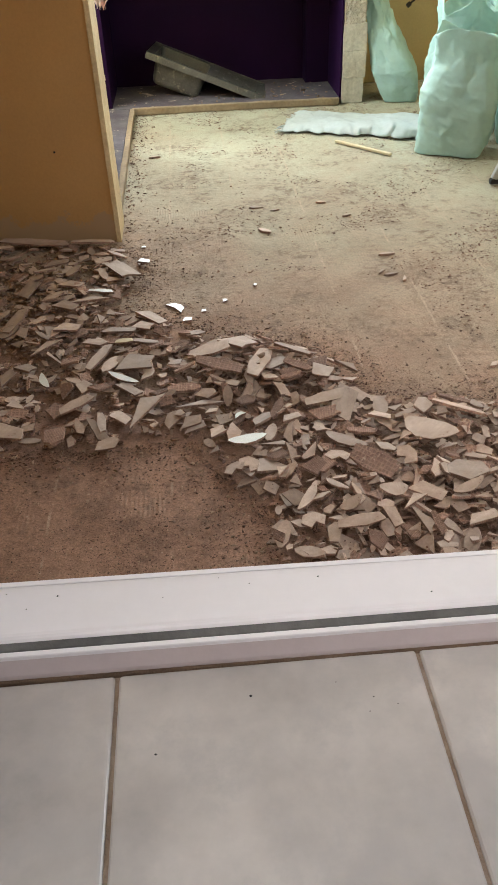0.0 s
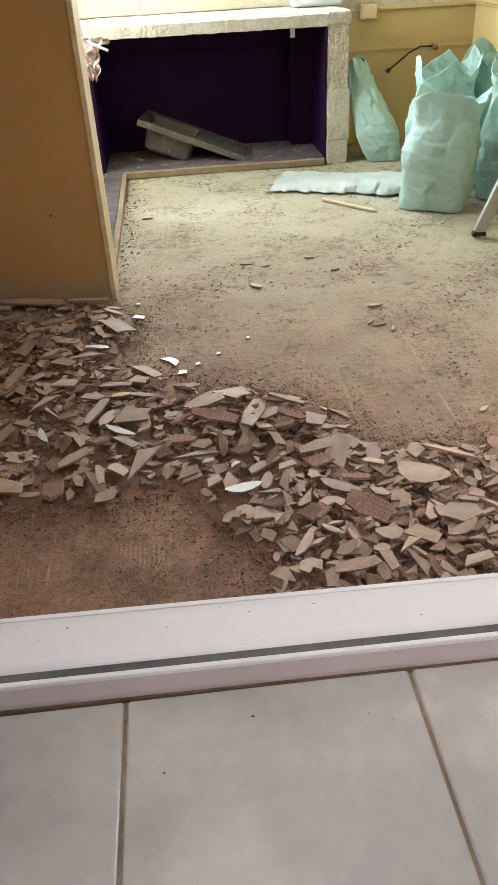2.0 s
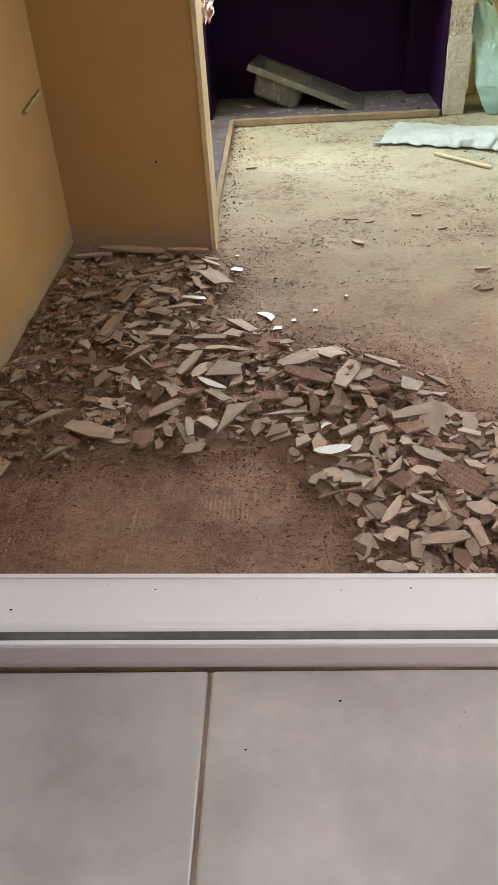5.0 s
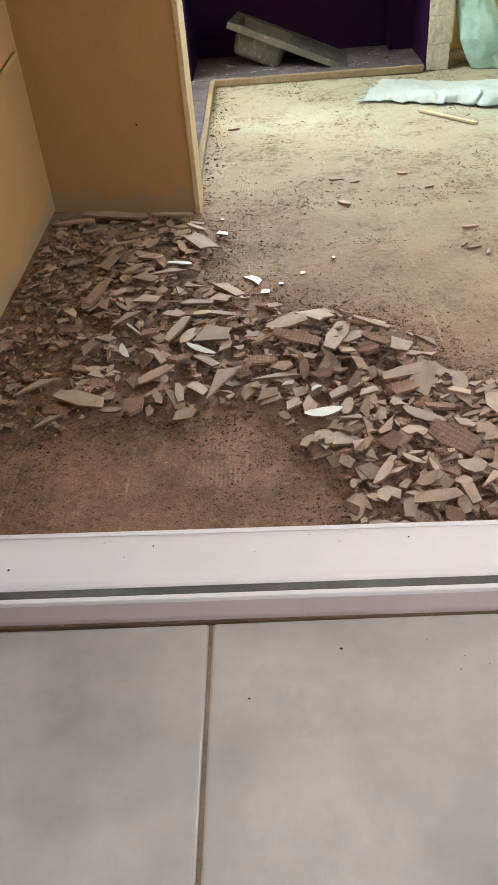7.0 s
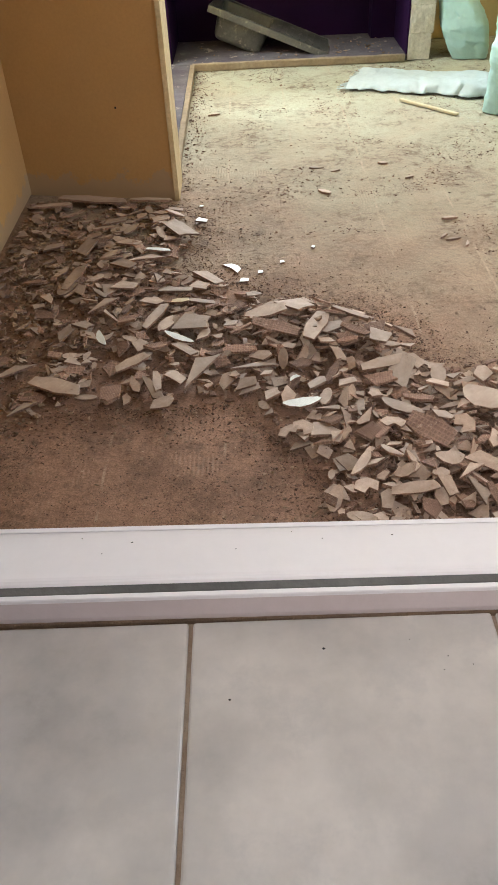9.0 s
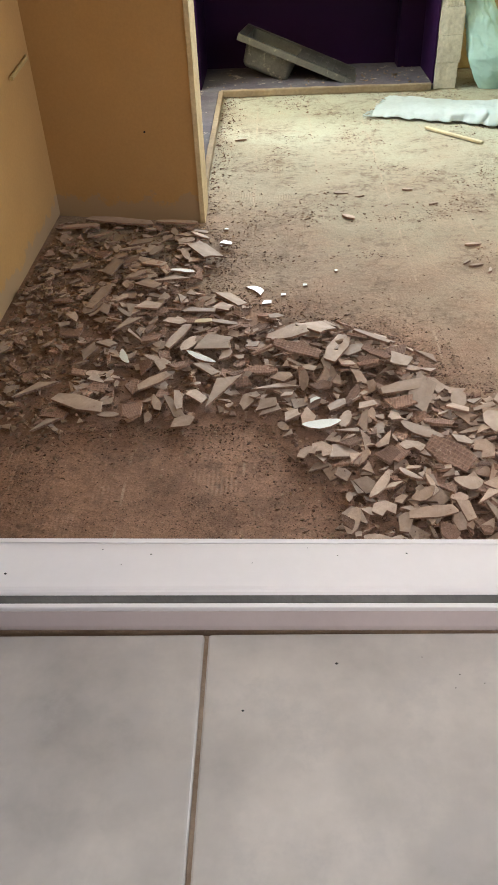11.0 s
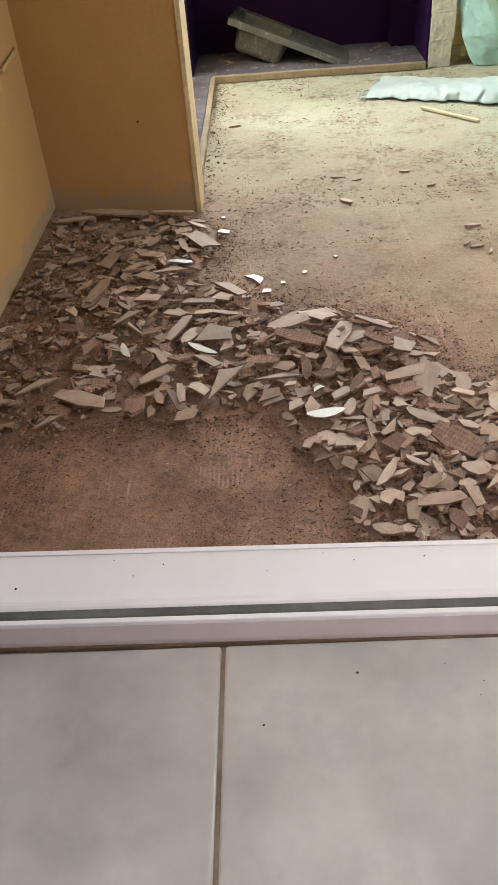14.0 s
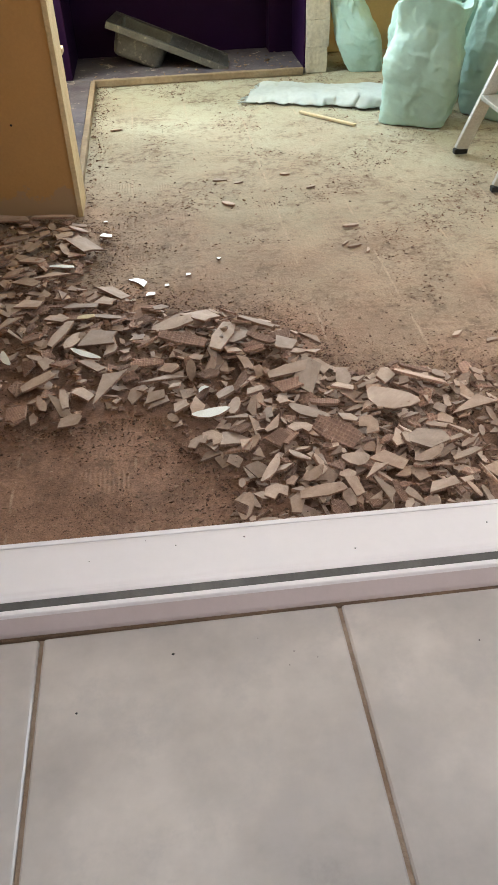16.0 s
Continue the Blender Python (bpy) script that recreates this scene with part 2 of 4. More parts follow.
# Kept dark so the added blocking wall bounces little light.
M_SKY_BLOCK = simple("weathered_yard_render", (0.17, 0.145, 0.13), 0.9, (0.13, 0.11, 0.10), 2, 60, 0.3)
M_PLASTER = simple("outer_plaster", (0.60, 0.52, 0.42), 0.9, (0.5, 0.44, 0.36), 2, 60, 0.3)


def terracotta(name, pitch, grain_scale):
    """Biscuit body with the waffle ribs of a tile's back."""
    m, n, l, bsdf, col, co, tex, ramp, mix, b = mat(name, (0.345, 0.222, 0.168), 0.95, (0.24, 0.147, 0.11), 18 * grain_scale, 110 * grain_scale, 0.3, spots=(0.42, 0.31, 0.24), spot_scale=26 * grain_scale, spot_level=0.58, vary=0.28)
    br = n.new("ShaderNodeTexBrick")
    br.offset = 0.0
    br.inputs["Scale"].default_value = 1.0
    br.inputs["Brick Width"].default_value, br.inputs["Row Height"].default_value = pitch, pitch
    br.inputs["Mortar Size"].default_value, br.inputs["Mortar Smooth"].default_value = pitch * 0.2, 0.3
    l.new(co, br.inputs["Vector"])
    l.new(mix(0.3, col, mix(br.outputs["Fac"], (0.75, 0.75, 0.75), (1.5, 1.45, 1.4)), "MULTIPLY"), bsdf.inputs["Base Color"])
    b2 = n.new("ShaderNodeBump")
    b2.inputs["Strength"].default_value, b2.inputs["Distance"].default_value = 0.9, 0.003
    l.new(br.outputs["Fac"], b2.inputs["Height"]), l.new(b.outputs[0], b2.inputs["Normal"])
    l.new(b2.outputs[0], bsdf.inputs["Normal"])
    return m


def sack_material(name, c1, c2):
    """Thin woven polypropylene that lets some light through."""
    m, n, l, bsdf, col, co, tex, ramp, mix, b = mat(name, c1, 0.58, c2, 4, 30, 0.12, spots=(0.55, 0.56, 0.48), spot_scale=5, spot_level=0.68, bump_dist=0.004, grain=0.12)
    ch = n.new("ShaderNodeTexNoise")
    ch.noise_type = "RIDGED_MULTIFRACTAL"
    ch.inputs["Scale"].default_value, ch.inputs["Detail"].default_value = 9.0, 4.0
    l.new(co, ch.inputs["Vector"])
    b2 = n.new("ShaderNodeBump")
    b2.inputs["Strength"].default_value, b2.inputs["Distance"].default_value = 0.4, 0.004
    l.new(ch.outputs[0], b2.inputs["Height"]), l.new(b.outputs[0], b2.inputs["Normal"])
    l.new(b2.outputs[0], bsdf.inputs["Normal"])
    tr, ms = n.new("ShaderNodeBsdfTranslucent"), n.new("ShaderNodeMixShader")
    l.new(col, tr.inputs[0])
    ms.inputs[0].default_value = 0.22
    l.new(bsdf.outputs[0], ms.inputs[1]), l.new(tr.outputs[0], ms.inputs[2])
    l.new(ms.outputs[0], n["Material Output"].inputs[0])
    return m


M_TERRA = terracotta("terracotta_tile_body", 0.011, 1.0)
M_TERRA_PIECE = terracotta("terracotta_waffle_back", 0.07, 0.12)
M_SACK = sack_material("mint_woven_sack", (0.50, 0.70, 0.645), (0.44, 0.62, 0.565))
M_SHEET = sack_material("white_plastic_sack", (0.62, 0.68, 0.675), (0.55, 0.61, 0.605))

# ---- mesh tools ----


def link(name, bm, material, parent=None, label="", smooth=False):
    me = bpy.data.meshes.new(name)
    bmesh.ops.recalc_face_normals(bm, faces=bm.faces)
    bm.to_mesh(me)
    bm.free()
    for x in material if isinstance(material, (list, tuple)) else (material,):
        me.materials.append(x)
    if smooth:
        for p in me.polygons:
            p.use_smooth = True
    ob = new(name, me)
    if parent:
        ob.parent = parent
        ob.matrix_parent_inverse = parent.matrix_basis.inverted()
    if label:
        tagged(ob, label)
    return ob


def part(name, bm, material, parent, label="", smooth=False):
    return link(name, bm, material, parent, label, smooth)


def empty(name, x=0, y=0, z=0):
    ob = new(name)
    ob.matrix_basis = Matrix.Translation((x, y, z))
    ob.empty_display_size = 0.05
    return ob


def box(bm, x0, x1, y0, y1, z0, z1, bevel=0.0, seg=2, m=None):
    r = bmesh.ops.create_cube(bm, size=1.0)
    vs = r["verts"]
    for v in vs:
        v.co = Vector(((x0 + x1) / 2 + v.co.x * (x1 - x0), (y0 + y1) / 2 + v.co.y * (y1 - y0), (z0 + z1) / 2 + v.co.z * (z1 - z0)))
        if m:
            v.co = m @ v.co
    if bevel:
        es = list({e for v in vs for e in v.link_edges})
        bmesh.ops.bevel(bm, geom=es, offset=bevel, segments=seg, affect="EDGES", profile=0.6)
    return bm


def boxed(*a, **k):
    return box(bmesh.new(), *a, **k)


def rough_box(x0, x1, y0, y1, z0, z1, amount=0.008, cell=0.03, seed=0.0, bevel=0.01, freq=1.0):
    """A block with worn, knocked edges and an uneven face."""
    bm = boxed(x0, x1, y0, y1, z0, z1, bevel, 2)
    longest = max(x1 - x0, y1 - y0, z1 - z0)
    bmesh.ops.subdivide_edges(bm, edges=[e for e in bm.edges if e.calc_length() > cell * 2], cuts=min(26, int(longest / cell)), use_grid_fill=True)
    for v in bm.verts:
        p = v.co * 22 * freq + Vector((seed, seed * 2, 0))
        q = v.co * 60 * freq + Vector((seed, 0, seed))
        v.co += noise.noise_vector(p) * amount + noise.noise_vector(q) * amount * 0.5
    return bm


def tube(bm, pts, r, sides=8, cap=True):
    pts = [Vector(p) for p in pts]
    rings = []
    for i, p in enumerate(pts):
        d = (pts[min(i + 1, len(pts) - 1)] - pts[max(i - 1, 0)]).normalized()
        a = d.cross(Vector((0.31, 0.2, 0.93))).normalized()
        b = d.cross(a)
        rings.append([bm.verts.new(p + (a * math.cos(t) + b * math.sin(t)) * r) for t in [2 * math.pi * k / sides for k in range(sides)]])
    for r0, r1 in zip(rings, rings[1:]):
        for k in range(sides):
            bm.faces.new((r0[k], r0[(k + 1) % sides], r1[(k + 1) % sides], r1[k]))
    if cap:
        bm.faces.new(rings[0][::-1]), bm.faces.new(rings[-1])
    return bm


# ---- setting ----
XL, XR, YW, YC, YB, H = -0.92, 2.19, 0.426, 5.24, 5.88, 2.5
SILL = 0.895


def structure(name, bm, material, label, category, smooth=False):
    return tagged(link(name, bm, material, None, "", smooth), label, category, "", "structure")


def floor_mesh():
    bm = bmesh.new()
    bmesh.ops.create_grid(bm, x_segments=150, y_segments=240, size=0.5)
    for v in bm.verts:
        x, y = XL - 0.02 + (v.co.x + 0.5) * (XR - XL + 0.04), YW + (v.co.y + 0.5) * (YB + 0.1 - YW)
        z = 0.006 * noise.noise(Vector((x * 2.2, y * 2.2, 0))) + 0.003 * noise.noise(Vector((x * 9, y * 9, 3)))
        v.co = Vector((x, y, z - 0.004))
    return bm


floor = structure("floor", floor_mesh(), M_FLOOR, "bare brown screed floor with old tile adhesive and pale dust", "floor", True)
structure("floor_slab", boxed(XL - 0.2, XR + 0.2, YW, YB + 0.2, -0.25, -0.03), M_JOINT, "concrete slab under the stripped kitchen floor", "floor")
# Unseen ground added for bounce, its colour kept low to dim the lip.
structure("ground", boxed(-60, 60, -60, -0.02, -0.3, -0.1), M_GROUND, "unseen dark ground outside the kitchen window, added for bounce light", "ground")
# Unseen wall, added only to block the low sky behind the camera.
structure("yard_wall", boxed(-6, 6, -1.35, -1.2, -0.1, 2.95, 0.01), M_SKY_BLOCK, "unseen plain wall added outside the window to block low sky", "wall")
structure("ceiling", boxed(XL - 0.2, XR + 0.2, -0.02, YB + 0.2, H, H + 0.12), M_CEIL, "plain white painted ceiling", "ceiling")


def wall_with_hole(axis, c0, c1, u0, u1, hole):
    """A wall between c0 and c1 along its thickness with one opening (u0, u1, z0, z1) cut through it."""
    bm = bmesh.new()
    a0, a1, z0, z1 = hole
    for (p, q, r, s) in ((u0, a0, 0, H), (a1, u1, 0, H), (a0, a1, 0, z0), (a0, a1, z1, H)):
        if axis == "y":
            box(bm, p, q, c0, c1, r, s)
        else:
            box(bm, c0, c1, p, q, r, s)
    return bm


# Unseen opening edges, placed to shade the left sill tile and admit high sky.
structure("wall_south", wall_with_hole("y", -0.02, YW - 0.004, XL - 0.2, XR + 0.2, (-0.208, 2.0, SILL - 0.012, 2.42)), M_PLASTER, "plastered wall with the wide window opening", "wall")
structure("wall_west", wall_with_hole("x", XL - 0.2, XL, YW, YB + 0.2, (4.5, 5.16, 1.05, 2.2)), M_OCHRE, "ochre painted wall with flaked paint at its foot", "wall")
# The opening in this wall is made up to let the east fill through.
structure("wall_east", wall_with_hole("x", XR, XR + 0.2, YW, YB + 0.2, (1.1, 2.7, 0.95, 2.15)), M_YELLOW, "pale yellow painted kitchen wall", "wall")


def north_wall():
    bm = bmesh.new()
    for (p, q, r, s) in ((XL, -0.75, 0.0, H), (0.92, XR, 0, H), (-0.75, 0.92, 0, 1.08), (-0.75, 0.92, 2.1, H)):
        box(bm, p, q, YB, YB + 0.2, r, s)
    return bm


structure("wall_north", north_wall(), M_RENDER, "rough back wall behind the kitchen counter", "wall")
structure("window_sill", boxed(-0.85, 0.93, YB - 0.05, YB + 0.16, 1.082, 1.125, 0.006), M_WHITE, "white stone sill of the back window", "window sill")

# recess wall behind the sacks: ochre below, scraped plaster above a ledge
YR = 5.76
structure("recess_wall_lower", boxed(1.222, XR, YR, YB, 0, 0.848), M_OCHRE_CLEAN, "ochre painted wall behind the rubble sacks", "wall")
structure("recess_wall_upper", boxed(1.222, XR, YR + 0.012, YB, 0.848, H), M_GREYWALL, "scraped grey plaster above the ochre paint", "wall")
structure("trim", boxed(1.47, XR, YR - 0.02, YR + 0.02, 0.846, 0.868, 0.005), M_OCHRE_CLEAN, "narrow ochre ledge on the wall", "trim")
structure("trim_lower", boxed(1.222, XR, YR - 0.012, YR + 0.004, 0.600, 0.618, 0.004), M_OCHRE_CLEAN, "thin ochre strip on the wall", "trim")
structure("trim_east", boxed(XR - 0.02, XR + 0.004, 3.0, YR - 0.02, 0.846, 0.868, 0.005), M_OCHRE_CLEAN, "narrow ochre ledge on the wall", "trim")


def stub():
    """Wall end beside the counter, slightly out of square."""
    bm = bmesh.new()
    a, b = Vector((XL - 0.01, 3.335)), Vector((-0.262, 3.195))
    e = 0.012
    pts = [a, b - Vector((e, -0.0)), b + Vector((0.0, e)), Vector((-0.262, 3.41)), Vector((XL - 0.01, 3.50))]
    lo = [bm.verts.new((p.x, p.y, -0.01)) for p in pts]
    hi = [bm.verts.new((p.x, p.y, H)) for p in pts]
    bm.faces.new(lo[::-1]), bm.faces.new(hi)
    for i in range(5):
        bm.faces.new((lo[i], lo[(i + 1) % 5], hi[(i + 1) % 5], hi[i]))
    return bm


structure("wall_stub", stub(), M_OCHRE, "ochre wall end with bare mortar along its foot", "wall")
structure("corner_bead", boxed(-0.276, -0.255, 3.191, 3.412, -0.005, H, 0.003), M_EDGE, "worn cream edge of the wall end, lit look in its colour", "trim")


def cabinet_panel():
    th = empty("cabinet_panel", -0.6, 4.4)
    tagged(th, "ochre painted masonry panel standing on the low plinth", "panel")
    part("board", boxed(XL + 0.002, -0.366, 4.38, 4.44, 0.035, 0.372, 0.004), M_OCHRE_CLEAN, th)
    part("ledge", boxed(XL + 0.002, -0.352, 4.37, 4.45, 0.373, 0.402, 0.004), M_EDGE, th, "worn cream ledge")
    part("board", boxed(XL + 0.002, -0.366, 4.38, 4.44, 0.403, 2.2, 0.004), M_OCHRE_CLEAN, th)


cabinet_panel()

# ---- counter ----


def counter():
    th = empty("kitchen_counter", 0.4, 5.5)
    tagged(th, "stripped masonry kitchen counter with purple niche and broken plaster", "counter")
    part("niche_floor", boxed(XL, 1.06, YC + 0.0, YB, 0.0, 0.034), M_PLINTH, th, "dusty purple-grey niche floor")
    part("side_plinth", boxed(XL, -0.30, 3.66, YC - 0.002, 0.0, 0.034, 0.004), M_PLINTH, th, "dusty purple-grey low plinth")
    part("plinth_edge", rough_box(-0.285, 1.05, YC - 0.035, YC - 0.002, 0.0, 0.042, 0.003, 0.05, 3, 0.006), M_PLINTH_EDGE, th, "rough mortar edge")
    part("plinth_edge", rough_box(-0.298, -0.268, 3.30, YC - 0.03, 0.0, 0.042, 0.003, 0.06, 5, 0.006), M_PLINTH_EDGE, th, "rough mortar edge")
    part("niche_back", boxed(XL, 1.06, YB - 0.03, YB - 0.002, 0.034, 0.81), M_PURPLE, th, "purple painted niche wall")
    part("niche_pier", boxed(0.90, 1.058, 5.70, YB - 0.032, 0.034, 0.81), M_PURPLE, th, "purple painted pier")
    part("niche_side", boxed(1.056, 1.066, YC + 0.004, 5.80, 0.034, 0.815), M_PURPLE, th, "purple painted side of the pillar")
    # Rib added to keep the side window's light off the niche's left end.
    part("niche_divider", boxed(-0.47, -0.41, YC + 0.03, YB - 0.032, 0.034, 0.79, 0.004), M_PURPLE, th, "purple rib added to block side light in the niche")
    part("batten", boxed(-0.4, 0.895, YB - 0.05, YB - 0.031, 0.655, 0.668, 0.003), M_PURPLE, th)
    part("bracket", boxed(0.845, 0.875, YC + 0.07, YC + 0.085, 0.76, 0.83, 0.003), M_GREYBOX, th, "small grey metal bracket")
    part("slab", rough_box(-0.40, 1.205, YC + 0.03, YB - 0.0, 0.822, 0.893, 0.005, 0.06, 9, 0.008), M_RENDER, th, "broken plaster top")
    part("slab_end", rough_box(XL, -0.33, YC + 0.16, YB, 0.80, 0.89, 0.012, 0.04, 19, 0.014), M_RENDER, th, "broken plaster end")
    part("mortar_bed", boxed(-0.27, 1.07, YC - 0.004, YC + 0.03, 0.82, 0.881), M_RENDER, th)
    for i in range(6):
        x = -0.275 + i * 0.236
        w = 0.233 + 0.002 * math.sin(i * 5.0)
        part("brick", rough_box(x, min(x + w, 1.075), YC - 0.008, YC + 0.06, 0.817, 0.886 + 0.003 * math.sin(i * 3.1), 0.0032, 0.022, i * 3.7, 0.004), M_RENDER, th)
    part("brick_end", rough_box(-0.42, -0.28, YC + 0.05, YC + 0.16, 0.79, 0.885, 0.010, 0.03, 33, 0.012), M_RENDER, th)
    # pillar: three blocks and a coarse plastered head
    for k, (z0, z1, w) in enumerate(((0.0, 0.150, 0.138), (0.149, 0.305, 0.15), (0.303, 0.458, 0.148))):
        part("block", rough_box(1.069, 1.069 + w, YC, YB - 0.10, z0, z1, 0.0036, 0.03, 40 + k * 7, 0.004, 0.8), M_BLOCK, th)
    part("pillar_head", rough_box(1.07, 1.206, YC + 0.004, YB - 0.1, 0.45, 0.83, 0.005, 0.013, 77, 0.006, 2.2), M_HEAD, th, "coarse broken plaster")
    part("pillar_cap", rough_box(1.06, 1.215, YC - 0.006, YC + 0.30, 0.825, 0.896, 0.007, 0.03, 81, 0.012), M_RENDER, th)


counter()
back = empty("brick_backsplash", 0, YB)
tagged(back, "cream painted brick courses above the stripped counter", "brick wall", "", "structure")
part("mortar_bed", boxed(-0.86, 0.925, YB - 0.0265, YB - 0.002, 0.897, 1.08), M_CREAM, back)
for row in range(2):
    for i in range(9):
        x = -0.86 + i * 0.195 + row * 0.012
        part("brick", rough_box(x, min(x + 0.1925, 0.93), YB - 0.03, YB - 0.001, 0.897 + row * 0.094, 0.989 + row * 0.094, 0.0022, 0.05, i + row * 20, 0.003), M_CREAM, back)


def meter_box():
    th = empty("grey_meter_box", 1.08, 5.72, 0.896)
    tagged(th, "pale grey metal box standing on the counter end", "box")
    part("body", boxed(0.925, 1.245, 5.66, 5.86, 0.898, 1.5, 0.006), M_GREYBOX, th)
    part("cover", boxed(0.935, 1.235, 5.652, 5.659, 0.91, 1.49, 0.003), M_GREYBOX, th)


meter_box()


def socket():
    th = empty("wall_socket", 1.44, YR, 0.84)
    tagged(th, "ivory plastic wall socket on the ochre wall", "socket")
    part("body", boxed(1.385, 1.50, YR - 0.032, YR - 0.001, 0.795, 0.887, 0.008), M_PLASTIC, th)
    part("plate", boxed(1.40, 1.485, YR - 0.036, YR - 0.0325, 0.807, 0.875, 0.003), M_PLASTIC, th)



socket()
cable = tube(bmesh.new(), [(1.93, YR - 0.004, 0.60), (1.88, YR - 0.05, 0.615), (1.80, YR - 0.07, 0.618), (1.72, YR - 0.08, 0.585), (1.65, YR - 0.09, 0.535), (1.585, YR - 0.09, 0.49)], 0.006)
cable_ob = tagged(link("loose_cable", cable, M_BLACK, None, "", True), "loose black cable sticking out of the ochre wall", "cable")
part("end_cap", tube(bmesh.new(), [(1.588, YR - 0.09, 0.492), (1.566, YR - 0.092, 0.476)], 0.014), M_BLACK, cable_ob)
part("wall_collar", tube(bmesh.new(), [(1.935, YR - 0.001, 0.60), (1.90, YR - 0.03, 0.612)], 0.02), M_PLINTH_EDGE, cable_ob)

nail = structure("wall_hook", tube(bmesh.new(), [(XL - 0.005, 3.30, 0.655), (XL + 0.012, 3.25, 0.655), (XL + 0.012, 3.02, 0.635)], 0.008), M_OCHRE_CLEAN, "small painted pipe stub on the ochre wall", "pipe")

structure("wall_nail", tube(bmesh.new(), [(-0.479, 3.252, 0.37), (-0.479, 3.236, 0.37)], 0.0045), M_BLACK, "small dark nail in the ochre wall end", "nail")

# ---- window frame and sill ----


def rail(x0, x1, profile):
    """A rail with the given closed section (y, z above the sill), set slightly askew and narrowing towards its far end."""
    bm = bmesh.new()
    ends = [[bm.verts.new((x, y - (x - 0.05) * (0.010 + 0.011 * max(0.0, min(1.0, (y - 0.378) / 0.04))), SILL + z)) for y, z in profile] for x in (x0, x1)]
    n = len(profile)
    for i in range(n):
        bm.faces.new((ends[0][i], ends[0][(i + 1) % n], ends[1][(i + 1) % n], ends[1][i]))
    bm.faces.new(ends[0][::-1]), bm.faces.new(ends[1])
    return bm


def window_frame():
    th = empty("window_1", 0.3, 0.375, SILL)
    tagged(th, "white aluminium window frame with a dirty track groove, its shade in the colour", "window", "", "structure")
    x0, x1 = -0.184, 1.98
    part("front_lip", rail(x0, x1, [(0.3492, -0.004), (0.3502, 0.004), (0.3538, 0.0140), (0.3582, 0.0140), (0.3580, -0.004)]), M_LIP, th, "grimy front lip, shade put into its colour")
    part("lip_edge", rail(x0, x1, [(0.3538, 0.0142), (0.3541, 0.0164), (0.3546, 0.0170), (0.3574, 0.0170), (0.3581, 0.0164), (0.3582, 0.0142)]), M_FRAME, th, "worn white edge")
    # The next two parts carry the groove's shade as dark colours.
    part("track_groove", rail(x0, x1, [(0.3584, -0.006), (0.3584, -0.0030), (0.3686, -0.0024), (0.3686, -0.006)]), M_FRAME_IN, th, "dirty groove with shade painted dark grey")
    part("groove_wall", rail(x0, x1, [(0.3688, -0.006), (0.3688, -0.0020), (0.3706, 0.0022), (0.3738, 0.0052), (0.3738, -0.006)]), M_GROOVE, th, "groove side with shade painted grey")
    part("frame_bed", rail(x0, x1, [(0.3740, -0.004), (0.3740, 0.0053), (0.3752, 0.0067), (0.3768, 0.0078), (0.3788, 0.0082), (0.4160, 0.0082), (0.4160, -0.004)]), M_FRAME, th)
    part("back_lip", rail(x0, x1, [(0.4163, -0.004), (0.4163, 0.0086), (0.4168, 0.0090), (0.4200, 0.0090), (0.4206, 0.0082), (0.4206, -0.06), (0.4192, -0.06), (0.4192, -0.004)]), M_FRAME, th)
    part("sealant", rail(x0, x1, [(0.3479, -0.003), (0.3481, 0.0004), (0.3487, 0.0012), (0.3493, 0.0014), (0.3493, -0.003)]), M_SEAL, th, "dirty brown sealant")
    # Unseen left jamb, set close in to shade the sill's left tile.
    part("jamb", boxed(x0 - 0.02, x0 - 0.001, 0.352, 0.4235, SILL, 2.42, 0.002), M_FRAME, th)
    part("jamb", boxed(x1 + 0.001, x1 + 0.02, 0.335, 0.4235, SILL, 2.42, 0.002), M_FRAME, th)


window_frame()
sill = structure("tiled_sill", boxed(-0.207, 2.0, -0.06, 0.3510, SILL - 0.05, SILL - 0.0026), M_GROUT, "brown grout bed of the tiled window sill", "window sill")
TW = 0.1835
for i in range(-2, 11):
    part("tile", boxed(max(i * TW + 0.0012, -0.206), min((i + 1) * TW - 0.0012, 1.999), -0.06, 0.3484, SILL - 0.010, SILL, 0.0028, 3), M_TILE, sill)

# ---- sacks ----


def crumple(bm, cuts=3, rounds=1):
    """Turns a coarse triangle net into stiff cloth: flat facets with slightly softened creases."""
    bmesh.ops.triangulate(bm, faces=bm.faces[:], quad_method="SHORT_EDGE")
    bmesh.ops.subdivide_edges(bm, edges=bm.edges[:], cuts=cuts, use_grid_fill=True)
    for _ in range(rounds):
        bmesh.ops.smooth_vert(bm, verts=bm.verts[:], factor=0.5, use_axis_x=True, use_axis_y=True, use_axis_z=True)
    return bm


def along(profile, t):
    for (t0, v0), (t1, v1) in zip(profile, profile[1:]):
        if t <= t1:
            return v0 + (v1 - v0) * (t - t0) / (t1 - t0)
    return profile[-1][1]


FULL = ((0, 0.88), (0.08, 0.97), (0.3, 1.04), (0.5, 1.05), (0.64, 0.97), (0.74, 0.87), (0.82, 0.86), (1.0, 0.99))
LIMP = ((0, 0.80), (0.1, 0.95), (0.3, 1.1), (0.6, 0.85), (0.85, 0.55), (1.0, 0.46))


